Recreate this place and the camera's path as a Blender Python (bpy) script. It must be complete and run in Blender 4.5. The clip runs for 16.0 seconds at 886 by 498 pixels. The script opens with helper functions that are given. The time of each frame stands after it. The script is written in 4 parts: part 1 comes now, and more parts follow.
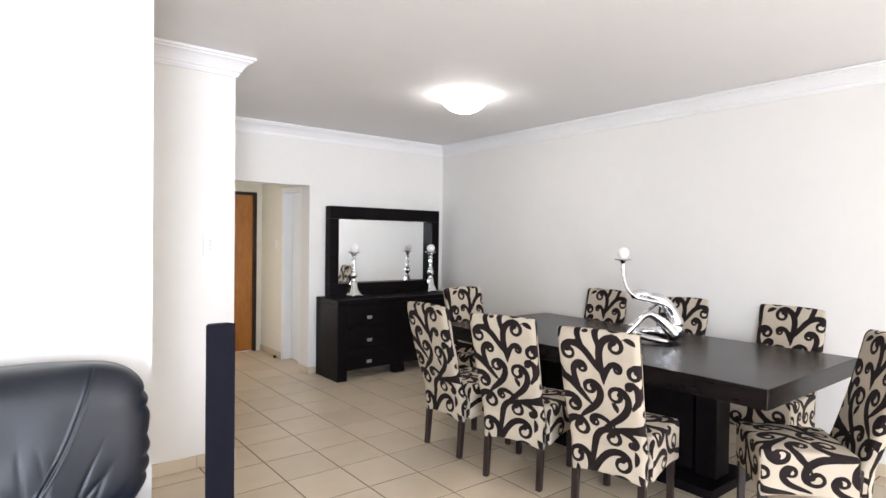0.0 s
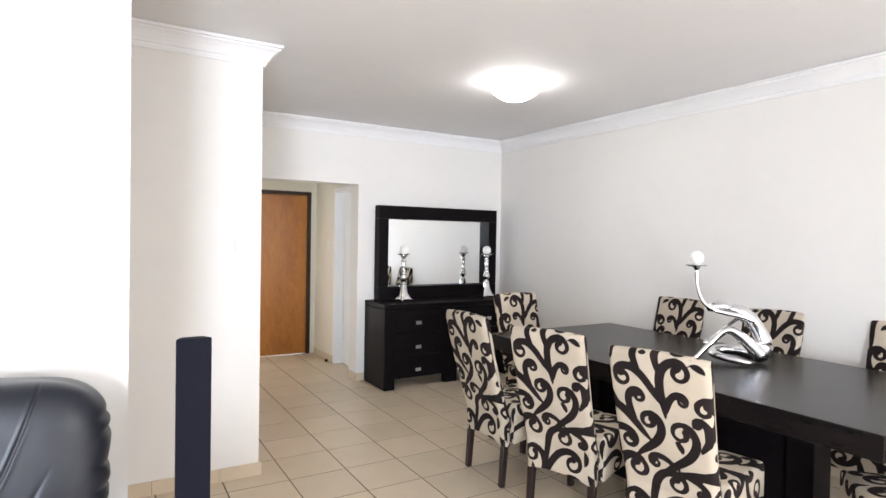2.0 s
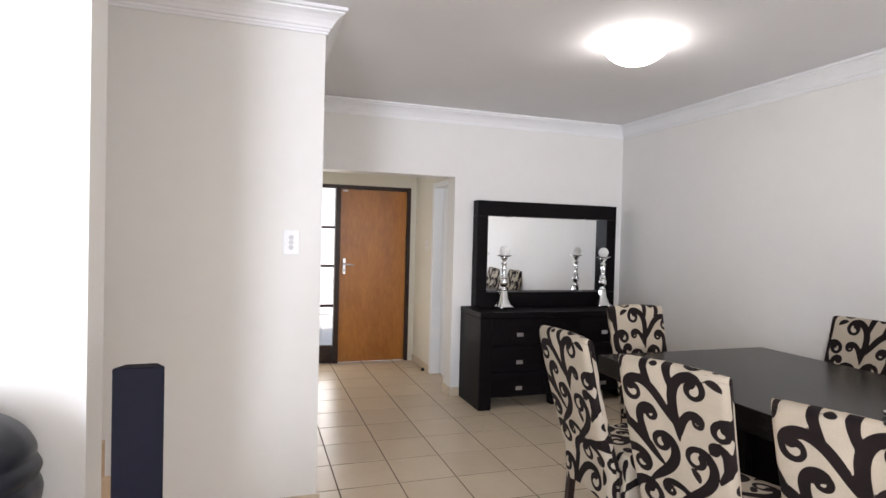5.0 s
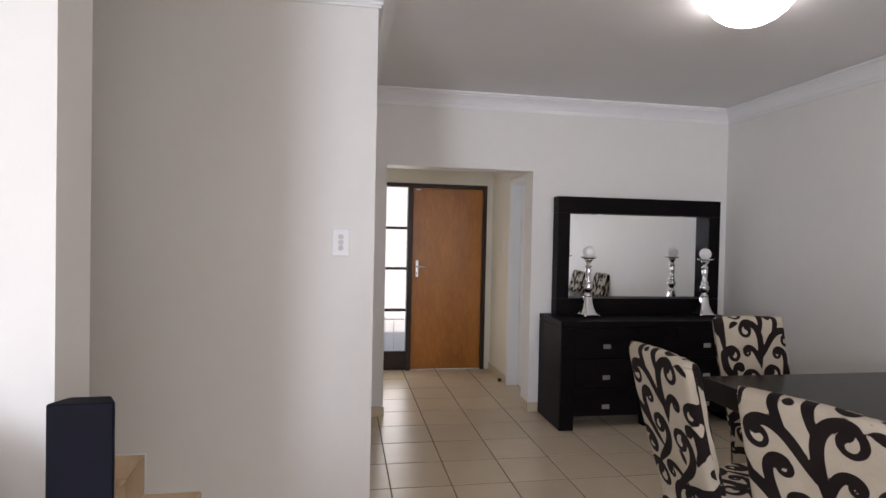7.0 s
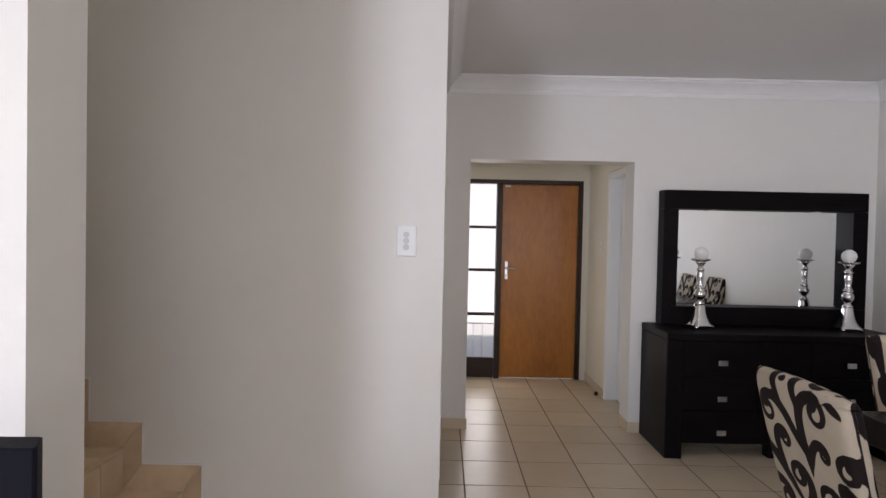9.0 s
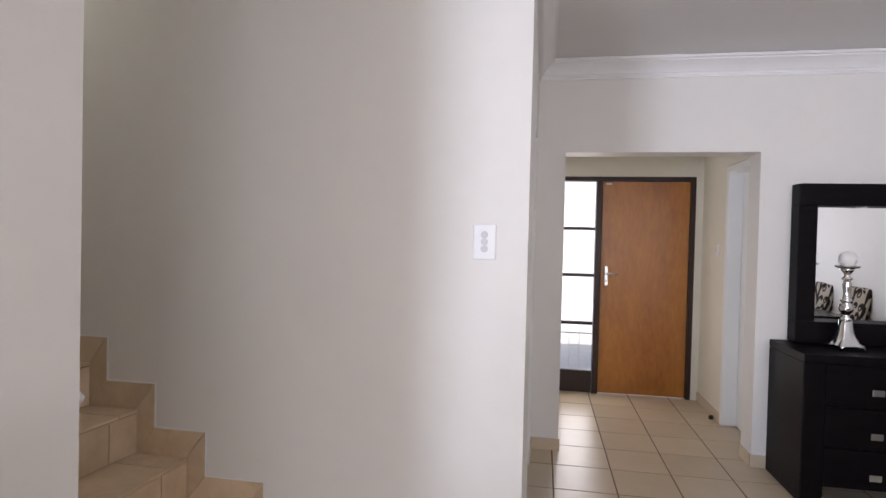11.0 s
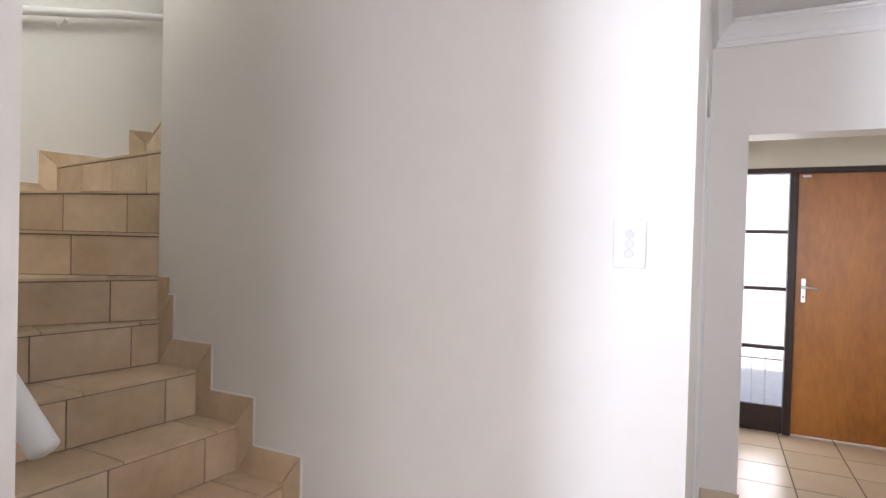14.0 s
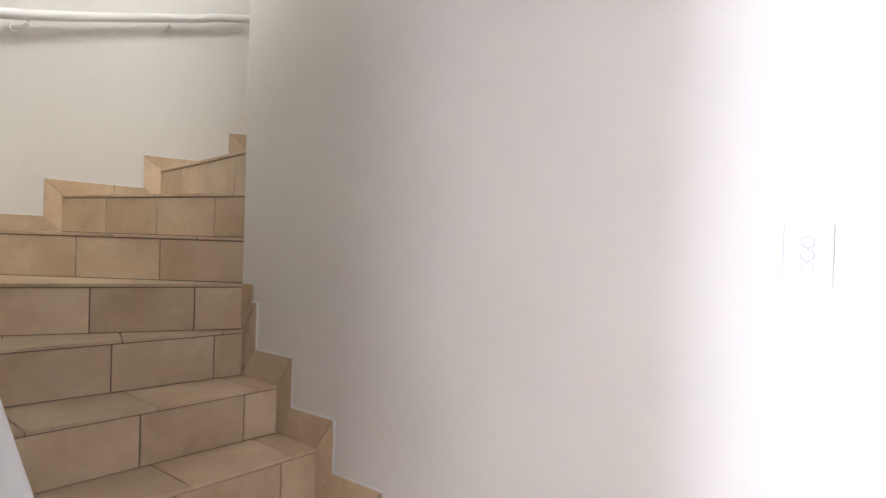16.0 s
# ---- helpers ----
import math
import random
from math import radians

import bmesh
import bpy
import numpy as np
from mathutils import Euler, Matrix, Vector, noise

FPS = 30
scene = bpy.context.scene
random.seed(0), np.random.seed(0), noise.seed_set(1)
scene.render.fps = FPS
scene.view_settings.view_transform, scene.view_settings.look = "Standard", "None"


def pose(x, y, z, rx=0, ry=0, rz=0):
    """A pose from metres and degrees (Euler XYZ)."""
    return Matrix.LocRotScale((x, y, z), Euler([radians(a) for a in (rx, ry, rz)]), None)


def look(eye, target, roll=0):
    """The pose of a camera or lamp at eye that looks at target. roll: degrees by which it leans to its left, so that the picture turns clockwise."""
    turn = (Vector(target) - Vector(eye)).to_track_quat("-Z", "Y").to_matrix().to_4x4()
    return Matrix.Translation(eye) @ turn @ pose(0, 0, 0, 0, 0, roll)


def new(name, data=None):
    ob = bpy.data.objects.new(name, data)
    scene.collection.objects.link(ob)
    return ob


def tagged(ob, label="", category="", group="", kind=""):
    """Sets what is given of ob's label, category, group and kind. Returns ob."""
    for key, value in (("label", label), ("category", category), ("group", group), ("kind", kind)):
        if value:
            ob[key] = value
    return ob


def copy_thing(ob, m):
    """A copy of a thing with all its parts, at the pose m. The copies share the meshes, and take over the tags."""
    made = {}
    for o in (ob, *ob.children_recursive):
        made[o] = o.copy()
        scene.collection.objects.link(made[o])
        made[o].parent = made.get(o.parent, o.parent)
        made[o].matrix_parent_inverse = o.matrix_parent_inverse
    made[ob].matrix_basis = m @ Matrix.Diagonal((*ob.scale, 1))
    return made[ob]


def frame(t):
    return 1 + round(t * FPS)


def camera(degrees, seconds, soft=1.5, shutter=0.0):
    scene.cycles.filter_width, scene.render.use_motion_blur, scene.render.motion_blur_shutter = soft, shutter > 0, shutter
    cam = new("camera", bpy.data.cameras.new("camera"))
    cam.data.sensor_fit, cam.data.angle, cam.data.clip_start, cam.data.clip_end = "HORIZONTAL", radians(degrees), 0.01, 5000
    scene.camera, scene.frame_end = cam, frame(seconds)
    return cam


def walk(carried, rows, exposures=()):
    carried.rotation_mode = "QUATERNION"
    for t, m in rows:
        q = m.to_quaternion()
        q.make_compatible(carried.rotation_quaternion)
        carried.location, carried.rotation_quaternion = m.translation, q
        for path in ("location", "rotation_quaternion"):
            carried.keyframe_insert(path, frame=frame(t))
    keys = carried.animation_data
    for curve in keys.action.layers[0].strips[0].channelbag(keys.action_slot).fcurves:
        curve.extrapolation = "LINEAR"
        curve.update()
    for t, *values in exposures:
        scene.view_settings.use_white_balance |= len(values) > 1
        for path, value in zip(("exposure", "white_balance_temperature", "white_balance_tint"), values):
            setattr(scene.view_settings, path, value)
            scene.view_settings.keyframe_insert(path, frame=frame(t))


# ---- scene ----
cam = camera(75.9, 16.0)
PATH = [
    (0, (0.456, -0.104, 1.476), (1.696, 1.465, 1.44), 0.8),
    (0.5, (0.587, -0.071, 1.482), (1.777, 1.536, 1.446), 0.8),
    (1, (0.686, -0.039, 1.479), (1.817, 1.61, 1.442), 0.8),
    (1.5, (0.777, 0.031, 1.472), (1.853, 1.716, 1.437), 0.9),
    (2, (0.866, 0.093, 1.48), (1.89, 1.811, 1.444), 1.0),
    (2.5, (0.956, 0.147, 1.488), (1.928, 1.894, 1.451), 1.1),
    (3, (1.059, 0.22, 1.487), (1.97, 2.0, 1.45), 1.2),
    (3.5, (1.138, 0.315, 1.474), (1.981, 2.128, 1.437), 1.4),
    (4, (1.217, 0.415, 1.47), (1.989, 2.259, 1.433), 1.4),
    (6.5, (1.509, 0.894, 1.443), (1.927, 2.85, 1.404), 1.4),
    (7, (1.554, 0.979, 1.445), (1.896, 2.949, 1.408), 1.2),
    (7.5, (1.602, 1.054, 1.453), (1.86, 3.037, 1.417), 1.2),
    (8, (1.643, 1.152, 1.454), (1.811, 3.145, 1.416), 1.3),
    (8.5, (1.677, 1.236, 1.44), (1.757, 3.234, 1.404), 1.3),
    (9, (1.693, 1.307, 1.435), (1.69, 3.307, 1.394), 1.2),
    (11.5, (1.76, 1.698, 1.42), (1.327, 3.651, 1.384), 1.4),
    (12, (1.775, 1.77, 1.415), (1.256, 3.701, 1.379), 1.4),
    (12.5, (1.778, 1.842, 1.416), (1.174, 3.748, 1.379), 1.4),
    (13, (1.774, 1.91, 1.421), (1.079, 3.785, 1.385), 1.4),
    (13.5, (1.766, 1.989, 1.416), (0.982, 3.828, 1.383), 1.5),
    (14, (1.751, 2.08, 1.412), (0.879, 3.879, 1.384), 1.5),
    (14.5, (1.749, 2.159, 1.408), (0.78, 3.908, 1.381), 1.5),
    (15, (1.721, 2.22, 1.406), (0.669, 3.921, 1.384), 1.6),
    (15.5, (1.674, 2.298, 1.407), (0.545, 3.949, 1.385), 1.6),
    (16, (1.621, 2.348, 1.421), (0.435, 3.959, 1.396), 1.8),
]
EXPOSURES = [
    (0, 0.58, 6340, 12), (0.5, 0.71, 6340, 12), (2.5, 0.65, 6350, 12), (4, 0.49, 6360, 13), (6.5, -0.18, 6460, 16), (7.5, -0.52, 6450, 17),
    (8, -0.62, 6440, 17), (8.5, -0.54, 6430, 17), (9, -0.42, 6420, 17), (11.5, 0.1, 6250, 18), (12.5, 0.28, 6220, 18), (14.5, 0.6, 6190, 18), (16, 0.68, 6180, 18),
]
walk(cam, [(t, look(eye, target, roll)) for t, eye, target, roll in PATH], EXPOSURES)

# ---- world, sun and large lights ----
SUN_ELEVATION, SUN_AZIMUTH = 42, 165  # degrees; azimuth from +y towards +x
world = bpy.data.worlds.new("sky")
world.use_nodes = True
scene.world = world
wn = world.node_tree
sky = wn.nodes.new("ShaderNodeTexSky")
sky.sky_type, sky.sun_disc = "NISHITA", False
sky.sun_elevation, sky.sun_rotation = radians(SUN_ELEVATION), radians(SUN_AZIMUTH)
wn.links.new(sky.outputs[0], wn.nodes["Background"].inputs[0])
wn.nodes["Background"].inputs[1].default_value = 0.15

sun = new("sun", bpy.data.lights.new("sun", "SUN"))
sun.data.energy, sun.data.angle, sun.data.color = 5.0, radians(0.5), (1.0, 0.96, 0.9)
sa, se = radians(SUN_AZIMUTH), radians(SUN_ELEVATION)
sun.matrix_world = look((math.sin(sa) * math.cos(se) * 40, math.cos(sa) * math.cos(se) * 40, math.sin(se) * 40), (0, 0, 0))


def area_light(name, centre, towards, width, height, watts, colour):
    """A rectangular area lamp: skylight at a window's opening, or added fill where no window is built."""
    lamp = bpy.data.lights.new(name, "AREA")
    lamp.shape, lamp.size, lamp.size_y, lamp.energy, lamp.color = "RECTANGLE", width, height, watts, colour
    ob = new(name, lamp)
    ob.matrix_world = look(centre, Vector(centre) + Vector(towards))
    return ob


area_light("skylight_patio_door", (-1.1, -3.58, 1.12), (0, 1, 0), 1.3, 2.05, 285, (0.80, 0.885, 1.0))
area_light("skylight_dining_window", (3.5, -3.58, 1.4), (0, 1, 0), 2.3, 1.3, 88, (0.97, 0.975, 1.0))
# added fill for the stairwell; no window is built behind it
area_light("fill_landing", (1.12, 3.35, 4.1), (-1, 0.35, -0.32), 1.3, 1.3, 55, (0.98, 1.0, 0.88))
# added lamp that brightens the closed side room, which has no window
area_light("fill_side_room", (4.9, 6.5, 1.5), (-1, 0, 0), 0.9, 1.0, 25, (0.95, 1.0, 0.95))
area_light("skylight_front_door", (2.08, 7.10, 1.1), (0, -1, 0), 0.28, 1.75, 7, (1.0, 0.96, 0.9))


# ---- materials ----
def links(nt, a, b):
    nt.links.new(a, b)


def base_material(name, colour, rough=0.5, metal=0.0):
    m = bpy.data.materials.new(name)
    m.use_nodes = True
    b = m.node_tree.nodes["Principled BSDF"]
    b.inputs["Base Color"].default_value = (*colour, 1)
    b.inputs["Roughness"].default_value = rough
    b.inputs["Metallic"].default_value = metal
    return m


def node(nt, kind, **values):
    n = nt.nodes.new(kind)
    for key, value in values.items():
        n.inputs[key].default_value = value
    return n


def noisy(name, dark, light, scale=8.0, rough=(0.4, 0.6), bump=0.1, bump_scale=120.0, stretch=(1, 1, 1), metal=0.0, detail=6.0, distance=0.002, per_object=0.0, coords="Object", grain_share=0.3):
    """A surface whose colour drifts between two tones at a coarse scale, with a finer grain, a rough sheen and relief."""
    m = base_material(name, light, rough[0], metal)
    nt = m.node_tree
    b = nt.nodes["Principled BSDF"]
    co = nt.nodes.new("ShaderNodeTexCoord")
    mp = nt.nodes.new("ShaderNodeMapping")
    mp.inputs["Scale"].default_value = stretch
    links(nt, co.outputs[coords], mp.inputs[0])
    vec = mp.outputs[0]
    if per_object:
        info = nt.nodes.new("ShaderNodeObjectInfo")
        shift = nt.nodes.new("ShaderNodeVectorMath")
        shift.operation = "MULTIPLY_ADD"
        links(nt, info.outputs["Random"], shift.inputs[0])
        shift.inputs[1].default_value = (37, 53, 17)
        links(nt, mp.outputs[0], shift.inputs[2])
        vec = shift.outputs[0]
    coarse = node(nt, "ShaderNodeTexNoise", Scale=scale, Detail=detail, Roughness=0.6)
    fine = node(nt, "ShaderNodeTexNoise", Scale=scale * 9, Detail=3.0)
    links(nt, vec, coarse.inputs["Vector"])
    links(nt, vec, fine.inputs["Vector"])
    mixn = node(nt, "ShaderNodeMix", Factor=grain_share)
    links(nt, coarse.outputs[0], mixn.inputs[2])
    links(nt, fine.outputs[0], mixn.inputs[3])
    ramp = nt.nodes.new("ShaderNodeValToRGB")
    ramp.color_ramp.elements[0].position, ramp.color_ramp.elements[1].position = 0.3, 0.7
    ramp.color_ramp.elements[0].color, ramp.color_ramp.elements[1].color = (*dark, 1), (*light, 1)
    links(nt, mixn.outputs[0], ramp.inputs[0])
    colour = ramp.outputs[0]
    if per_object:
        hsv = nt.nodes.new("ShaderNodeHueSaturation")
        mr = node(nt, "ShaderNodeMapRange")
        mr.inputs["To Min"].default_value, mr.inputs["To Max"].default_value = 1 - per_object, 1 + per_object
        links(nt, info.outputs["Random"], mr.inputs[0])
        links(nt, mr.outputs[0], hsv.inputs["Value"])
        links(nt, colour, hsv.inputs["Color"])
        colour = hsv.outputs[0]
    links(nt, colour, b.inputs["Base Color"])
    rr = node(nt, "ShaderNodeMapRange")
    rr.inputs["To Min"].default_value, rr.inputs["To Max"].default_value = rough
    links(nt, coarse.outputs[0], rr.inputs[0])
    links(nt, rr.outputs[0], b.inputs["Roughness"])
    if bump:
        grain = node(nt, "ShaderNodeTexNoise", Scale=bump_scale, Detail=4.0)
        links(nt, vec, grain.inputs["Vector"])
        bp = node(nt, "ShaderNodeBump", Strength=bump, Distance=distance)
        links(nt, grain.outputs[0], bp.inputs["Height"])
        links(nt, bp.outputs[0], b.inputs["Normal"])
    return m


def scroll_fabric():
    """Cream cloth with dark brown scrolls; the scrolls' outline comes with the mesh as the attribute "scroll"."""
    m = base_material("scroll_fabric", (0.7, 0.64, 0.52), 0.85)
    nt = m.node_tree
    b = nt.nodes["Principled BSDF"]
    b.inputs["Specular IOR Level"].default_value = 0.25
    at = nt.nodes.new("ShaderNodeAttribute")
    at.attribute_name = "scroll"
    edge = node(nt, "ShaderNodeMapRange")
    edge.inputs["From Min"].default_value, edge.inputs["From Max"].default_value = -0.0008, 0.0008
    links(nt, at.outputs["Fac"], edge.inputs[0])
    co = nt.nodes.new("ShaderNodeTexCoord")
    weave = node(nt, "ShaderNodeTexNoise", Scale=420.0, Detail=2.0)
    soil = node(nt, "ShaderNodeTexNoise", Scale=9.0, Detail=4.0)
    links(nt, co.outputs["Object"], weave.inputs["Vector"])
    links(nt, co.outputs["Object"], soil.inputs["Vector"])
    blend = node(nt, "ShaderNodeMix", Factor=0.5)
    links(nt, weave.outputs[0], blend.inputs[2])
    links(nt, soil.outputs[0], blend.inputs[3])
    tones = []
    for dark, light in (((0.40, 0.34, 0.26), (0.54, 0.465, 0.37)), ((0.006, 0.003, 0.003), (0.017, 0.009, 0.009))):
        ramp = nt.nodes.new("ShaderNodeValToRGB")
        ramp.color_ramp.elements[0].position, ramp.color_ramp.elements[1].position = 0.3, 0.7
        ramp.color_ramp.elements[0].color, ramp.color_ramp.elements[1].color = (*dark, 1), (*light, 1)
        links(nt, blend.outputs[0], ramp.inputs[0])
        tones.append(ramp.outputs[0])
    mx = nt.nodes.new("ShaderNodeMix")
    mx.data_type = "RGBA"
    links(nt, edge.outputs[0], mx.inputs[0])
    links(nt, tones[0], mx.inputs[6])
    links(nt, tones[1], mx.inputs[7])
    links(nt, mx.outputs[2], b.inputs["Base Color"])
    bp = node(nt, "ShaderNodeBump", Strength=0.3, Distance=0.001)
    links(nt, weave.outputs[0], bp.inputs["Height"])
    links(nt, bp.outputs[0], b.inputs["Normal"])
    return m


def glowing(name, colour, strength):
    m = base_material(name, colour, 0.3)
    b = m.node_tree.nodes["Principled BSDF"]
    b.inputs["Emission Color"].default_value = (*colour, 1)
    b.inputs["Emission Strength"].default_value = strength
    return m


def clear_glass(name, tint=(1, 1, 1)):
    m = base_material(name, tint, 0.02)
    m.node_tree.nodes["Principled BSDF"].inputs["Transmission Weight"].default_value = 1.0
    m.node_tree.nodes["Principled BSDF"].inputs["IOR"].default_value = 1.1
    return m


M_WALL = noisy("wall_paint", (0.735, 0.714, 0.68), (0.775, 0.754, 0.72), 1.3, (0.5, 0.65), 0.12, 220.0)
M_CEIL = noisy("ceiling_paint", (0.80, 0.785, 0.785), (0.84, 0.825, 0.825), 0.9, (0.7, 0.85), 0.08, 180.0)
M_TRIM = noisy("cornice_paint", (0.80, 0.79, 0.79), (0.84, 0.83, 0.83), 3.0, (0.45, 0.6), 0.05, 150.0)
M_TILE = noisy("floor_tile", (0.555, 0.455, 0.325), (0.61, 0.51, 0.38), 4.0, (0.28, 0.32), 0.05, 60.0, per_object=0.05, detail=3.0, grain_share=0.15)
M_STEP = noisy("step_tile", (0.50, 0.355, 0.215), (0.75, 0.60, 0.43), 3.2, (0.3, 0.45), 0.05, 60.0, per_object=0.09, detail=4.0, grain_share=0.12)
M_GROUT = noisy("grout", (0.15, 0.11, 0.075), (0.22, 0.165, 0.115), 20.0, (0.8, 0.95), 0.2, 200.0)
M_WENGE = noisy("dark_stained_wood", (0.004, 0.003, 0.0035), (0.009, 0.007, 0.0075), 4.0, (0.35, 0.5), 0.08, 90.0, stretch=(1, 6, 6))
M_TABLE = noisy("polished_dark_wood", (0.005, 0.004, 0.004), (0.011, 0.008, 0.008), 4.0, (0.2, 0.3), 0.03, 90.0, stretch=(8, 1, 8))
M_LEG = noisy("brown_stained_leg", (0.010, 0.005, 0.004), (0.022, 0.010, 0.008), 6.0, (0.35, 0.5), 0.08, 90.0, stretch=(6, 6, 1))
M_CREAM = noisy("cream_wall_paint", (0.73, 0.70, 0.60), (0.78, 0.75, 0.65), 1.3, (0.5, 0.65), 0.12, 220.0)
M_DOOR = noisy("varnished_door_veneer", (0.29, 0.092, 0.010), (0.52, 0.21, 0.028), 1.7, (0.28, 0.42), 0.05, 60.0, stretch=(2.2, 2.2, 0.7))
M_FRAME = noisy("dark_door_frame", (0.020, 0.010, 0.007), (0.036, 0.018, 0.012), 6.0, (0.3, 0.45), 0.1, 80.0, stretch=(6, 6, 1))
M_LEATHER = noisy("black_leather", (0.0045, 0.006, 0.011), (0.008, 0.010, 0.017), 6.0, (0.35, 0.45), 0.12, 220.0, distance=0.002)
M_CHROME = noisy("polished_silver", (0.72, 0.72, 0.73), (0.86, 0.86, 0.87), 6.0, (0.08, 0.2), 0.03, 40.0, metal=1.0)
M_STEEL = noisy("brushed_steel", (0.55, 0.55, 0.55), (0.68, 0.68, 0.68), 10.0, (0.25, 0.4), 0.05, 200.0, metal=1.0)
M_WAX = noisy("white_wax", (0.80, 0.78, 0.74), (0.86, 0.84, 0.81), 12.0, (0.4, 0.55), 0.05, 100.0)
M_PLASTIC = noisy("white_plastic", (0.80, 0.80, 0.80), (0.84, 0.84, 0.84), 4.0, (0.25, 0.35), 0.0)
M_ROCKER = noisy("grey_plastic", (0.54, 0.54, 0.55), (0.6, 0.6, 0.61), 4.0, (0.3, 0.4), 0.0)
M_WHITE = noisy("white_gloss_paint", (0.78, 0.78, 0.77), (0.82, 0.82, 0.81), 3.0, (0.3, 0.4), 0.04, 120.0)
M_SPEAKER = noisy("charcoal_speaker_cloth", (0.004, 0.004, 0.009), (0.007, 0.007, 0.013), 12.0, (0.55, 0.7), 0.3, 600.0)
M_BLACK = noisy("black_plastic", (0.008, 0.008, 0.009), (0.014, 0.014, 0.016), 8.0, (0.3, 0.45), 0.05, 200.0)
M_MIRROR = base_material("mirror_silver", (0.93, 0.94, 0.94), 0.01, 1.0)
M_GLASS = clear_glass("window_glass")
M_LAMP = glowing("lit_glass_shade", (1.0, 0.965, 0.91), 17.0)
M_PATIO = noisy("patio_paving", (0.58, 0.56, 0.53), (0.68, 0.66, 0.62), 6.0, (0.7, 0.9), 0.2, 60.0)
M_BACKDROP = noisy("white_backdrop", (0.74, 0.73, 0.71), (0.82, 0.81, 0.79), 2.0, (0.8, 0.9), 0.3, 60.0)
M_FABRIC = scroll_fabric()
for dull, level in ((M_WENGE, 0.06), (M_TABLE, 0.2), (M_LEATHER, 0.42), (M_SPEAKER, 0.1), (M_FRAME, 0.3), (M_BLACK, 0.3)):
    dull.node_tree.nodes["Principled BSDF"].inputs["Specular IOR Level"].default_value = level


# ---- mesh helpers ----
def thing(name, at=(0, 0, 0), label="", category="", group="", kind="", turn=0.0):
    ob = new(name)
    ob.empty_display_size = 0.05
    ob.matrix_world = pose(*at, 0, 0, turn)
    return tagged(ob, label, category, group, kind)


def finish(name, bm, material, smooth=False):
    me = bpy.data.meshes.new(name)
    bmesh.ops.recalc_face_normals(bm, faces=bm.faces)
    bm.to_mesh(me)
    bm.free()
    me.materials.append(material)
    if smooth:
        for p in me.polygons:
            p.use_smooth = True
    return me


def part(name, bm, material, parent, label="", smooth=False):
    ob = new(name, finish(name, bm, material, smooth))
    ob.parent = parent
    return tagged(ob, label)


def structure(name, bm, material, label, category, smooth=False):
    return tagged(new(name, finish(name, bm, material, smooth)), label, category, kind="structure")


def add_box(bm, x0, x1, y0, y1, z0, z1, bevel=0.0, segments=2, m=None):
    """A box between the given bounds added to bm, its edges rounded by bevel."""
    made = bmesh.ops.create_cube(bm, size=1.0)["verts"]
    bmesh.ops.transform(bm, verts=made, matrix=Matrix.Translation(((x0 + x1) / 2, (y0 + y1) / 2, (z0 + z1) / 2)) @ Matrix.Diagonal((x1 - x0, y1 - y0, z1 - z0, 1)))
    if bevel:
        edges = list({e for v in made for e in v.link_edges})
        out = bmesh.ops.bevel(bm, geom=edges, offset=bevel, segments=segments, affect="EDGES", profile=0.5)
        made = list({v for f in out["faces"] for v in f.verts} | {v for v in made if v.is_valid})
    if m is not None:
        bmesh.ops.transform(bm, verts=[v for v in made if v.is_valid], matrix=m)
    return bm


def box(x0, x1, y0, y1, z0, z1, bevel=0.0, segments=2):
    return add_box(bmesh.new(), x0, x1, y0, y1, z0, z1, bevel, segments)


def add_lathe(bm, profile, at=(0, 0, 0), steps=24):
    """A surface of revolution from (radius, height) pairs."""
    rings = []
    for r, z in profile:
        if r < 1e-5:
            rings.append([bm.verts.new((at[0], at[1], at[2] + z))])
        else:
            rings.append([bm.verts.new((at[0] + r * math.cos(2 * math.pi * i / steps), at[1] + r * math.sin(2 * math.pi * i / steps), at[2] + z)) for i in range(steps)])
    for a, b in zip(rings, rings[1:]):
        for i in range(steps):
            j = (i + 1) % steps
            if len(a) == 1 and len(b) > 1:
                bm.faces.new((a[0], b[i], b[j]))
            elif len(b) == 1 and len(a) > 1:
                bm.faces.new((a[i], b[0], a[j]))
            elif len(a) > 1:
                bm.faces.new((a[i], b[i], b[j], a[j]))
    return bm


def add_tube(bm, path, radii, steps=12, squash=1.0):
    """A tube along path with a radius at each point, closed at both ends."""
    pts = [Vector(p) for p in path]
    rings = []
    up = Vector((0, 0, 1))
    for i, p in enumerate(pts):
        d = (pts[min(i + 1, len(pts) - 1)] - pts[max(i - 1, 0)]).normalized()
        side = d.cross(up)
        if side.length < 1e-3:
            side = d.cross(Vector((0, 1, 0)))
        side.normalize()
        over = side.cross(d).normalized()
        r = radii[i] if isinstance(radii, (list, tuple)) else radii
        rings.append([bm.verts.new(p + side * (r * math.cos(2 * math.pi * k / steps)) + over * (r * squash * math.sin(2 * math.pi * k / steps))) for k in range(steps)])
    for a, b in zip(rings, rings[1:]):
        for k in range(steps):
            bm.faces.new((a[k], a[(k + 1) % steps], b[(k + 1) % steps], b[k]))
    bm.faces.new(rings[0][::-1])
    bm.faces.new(rings[-1])
    return bm


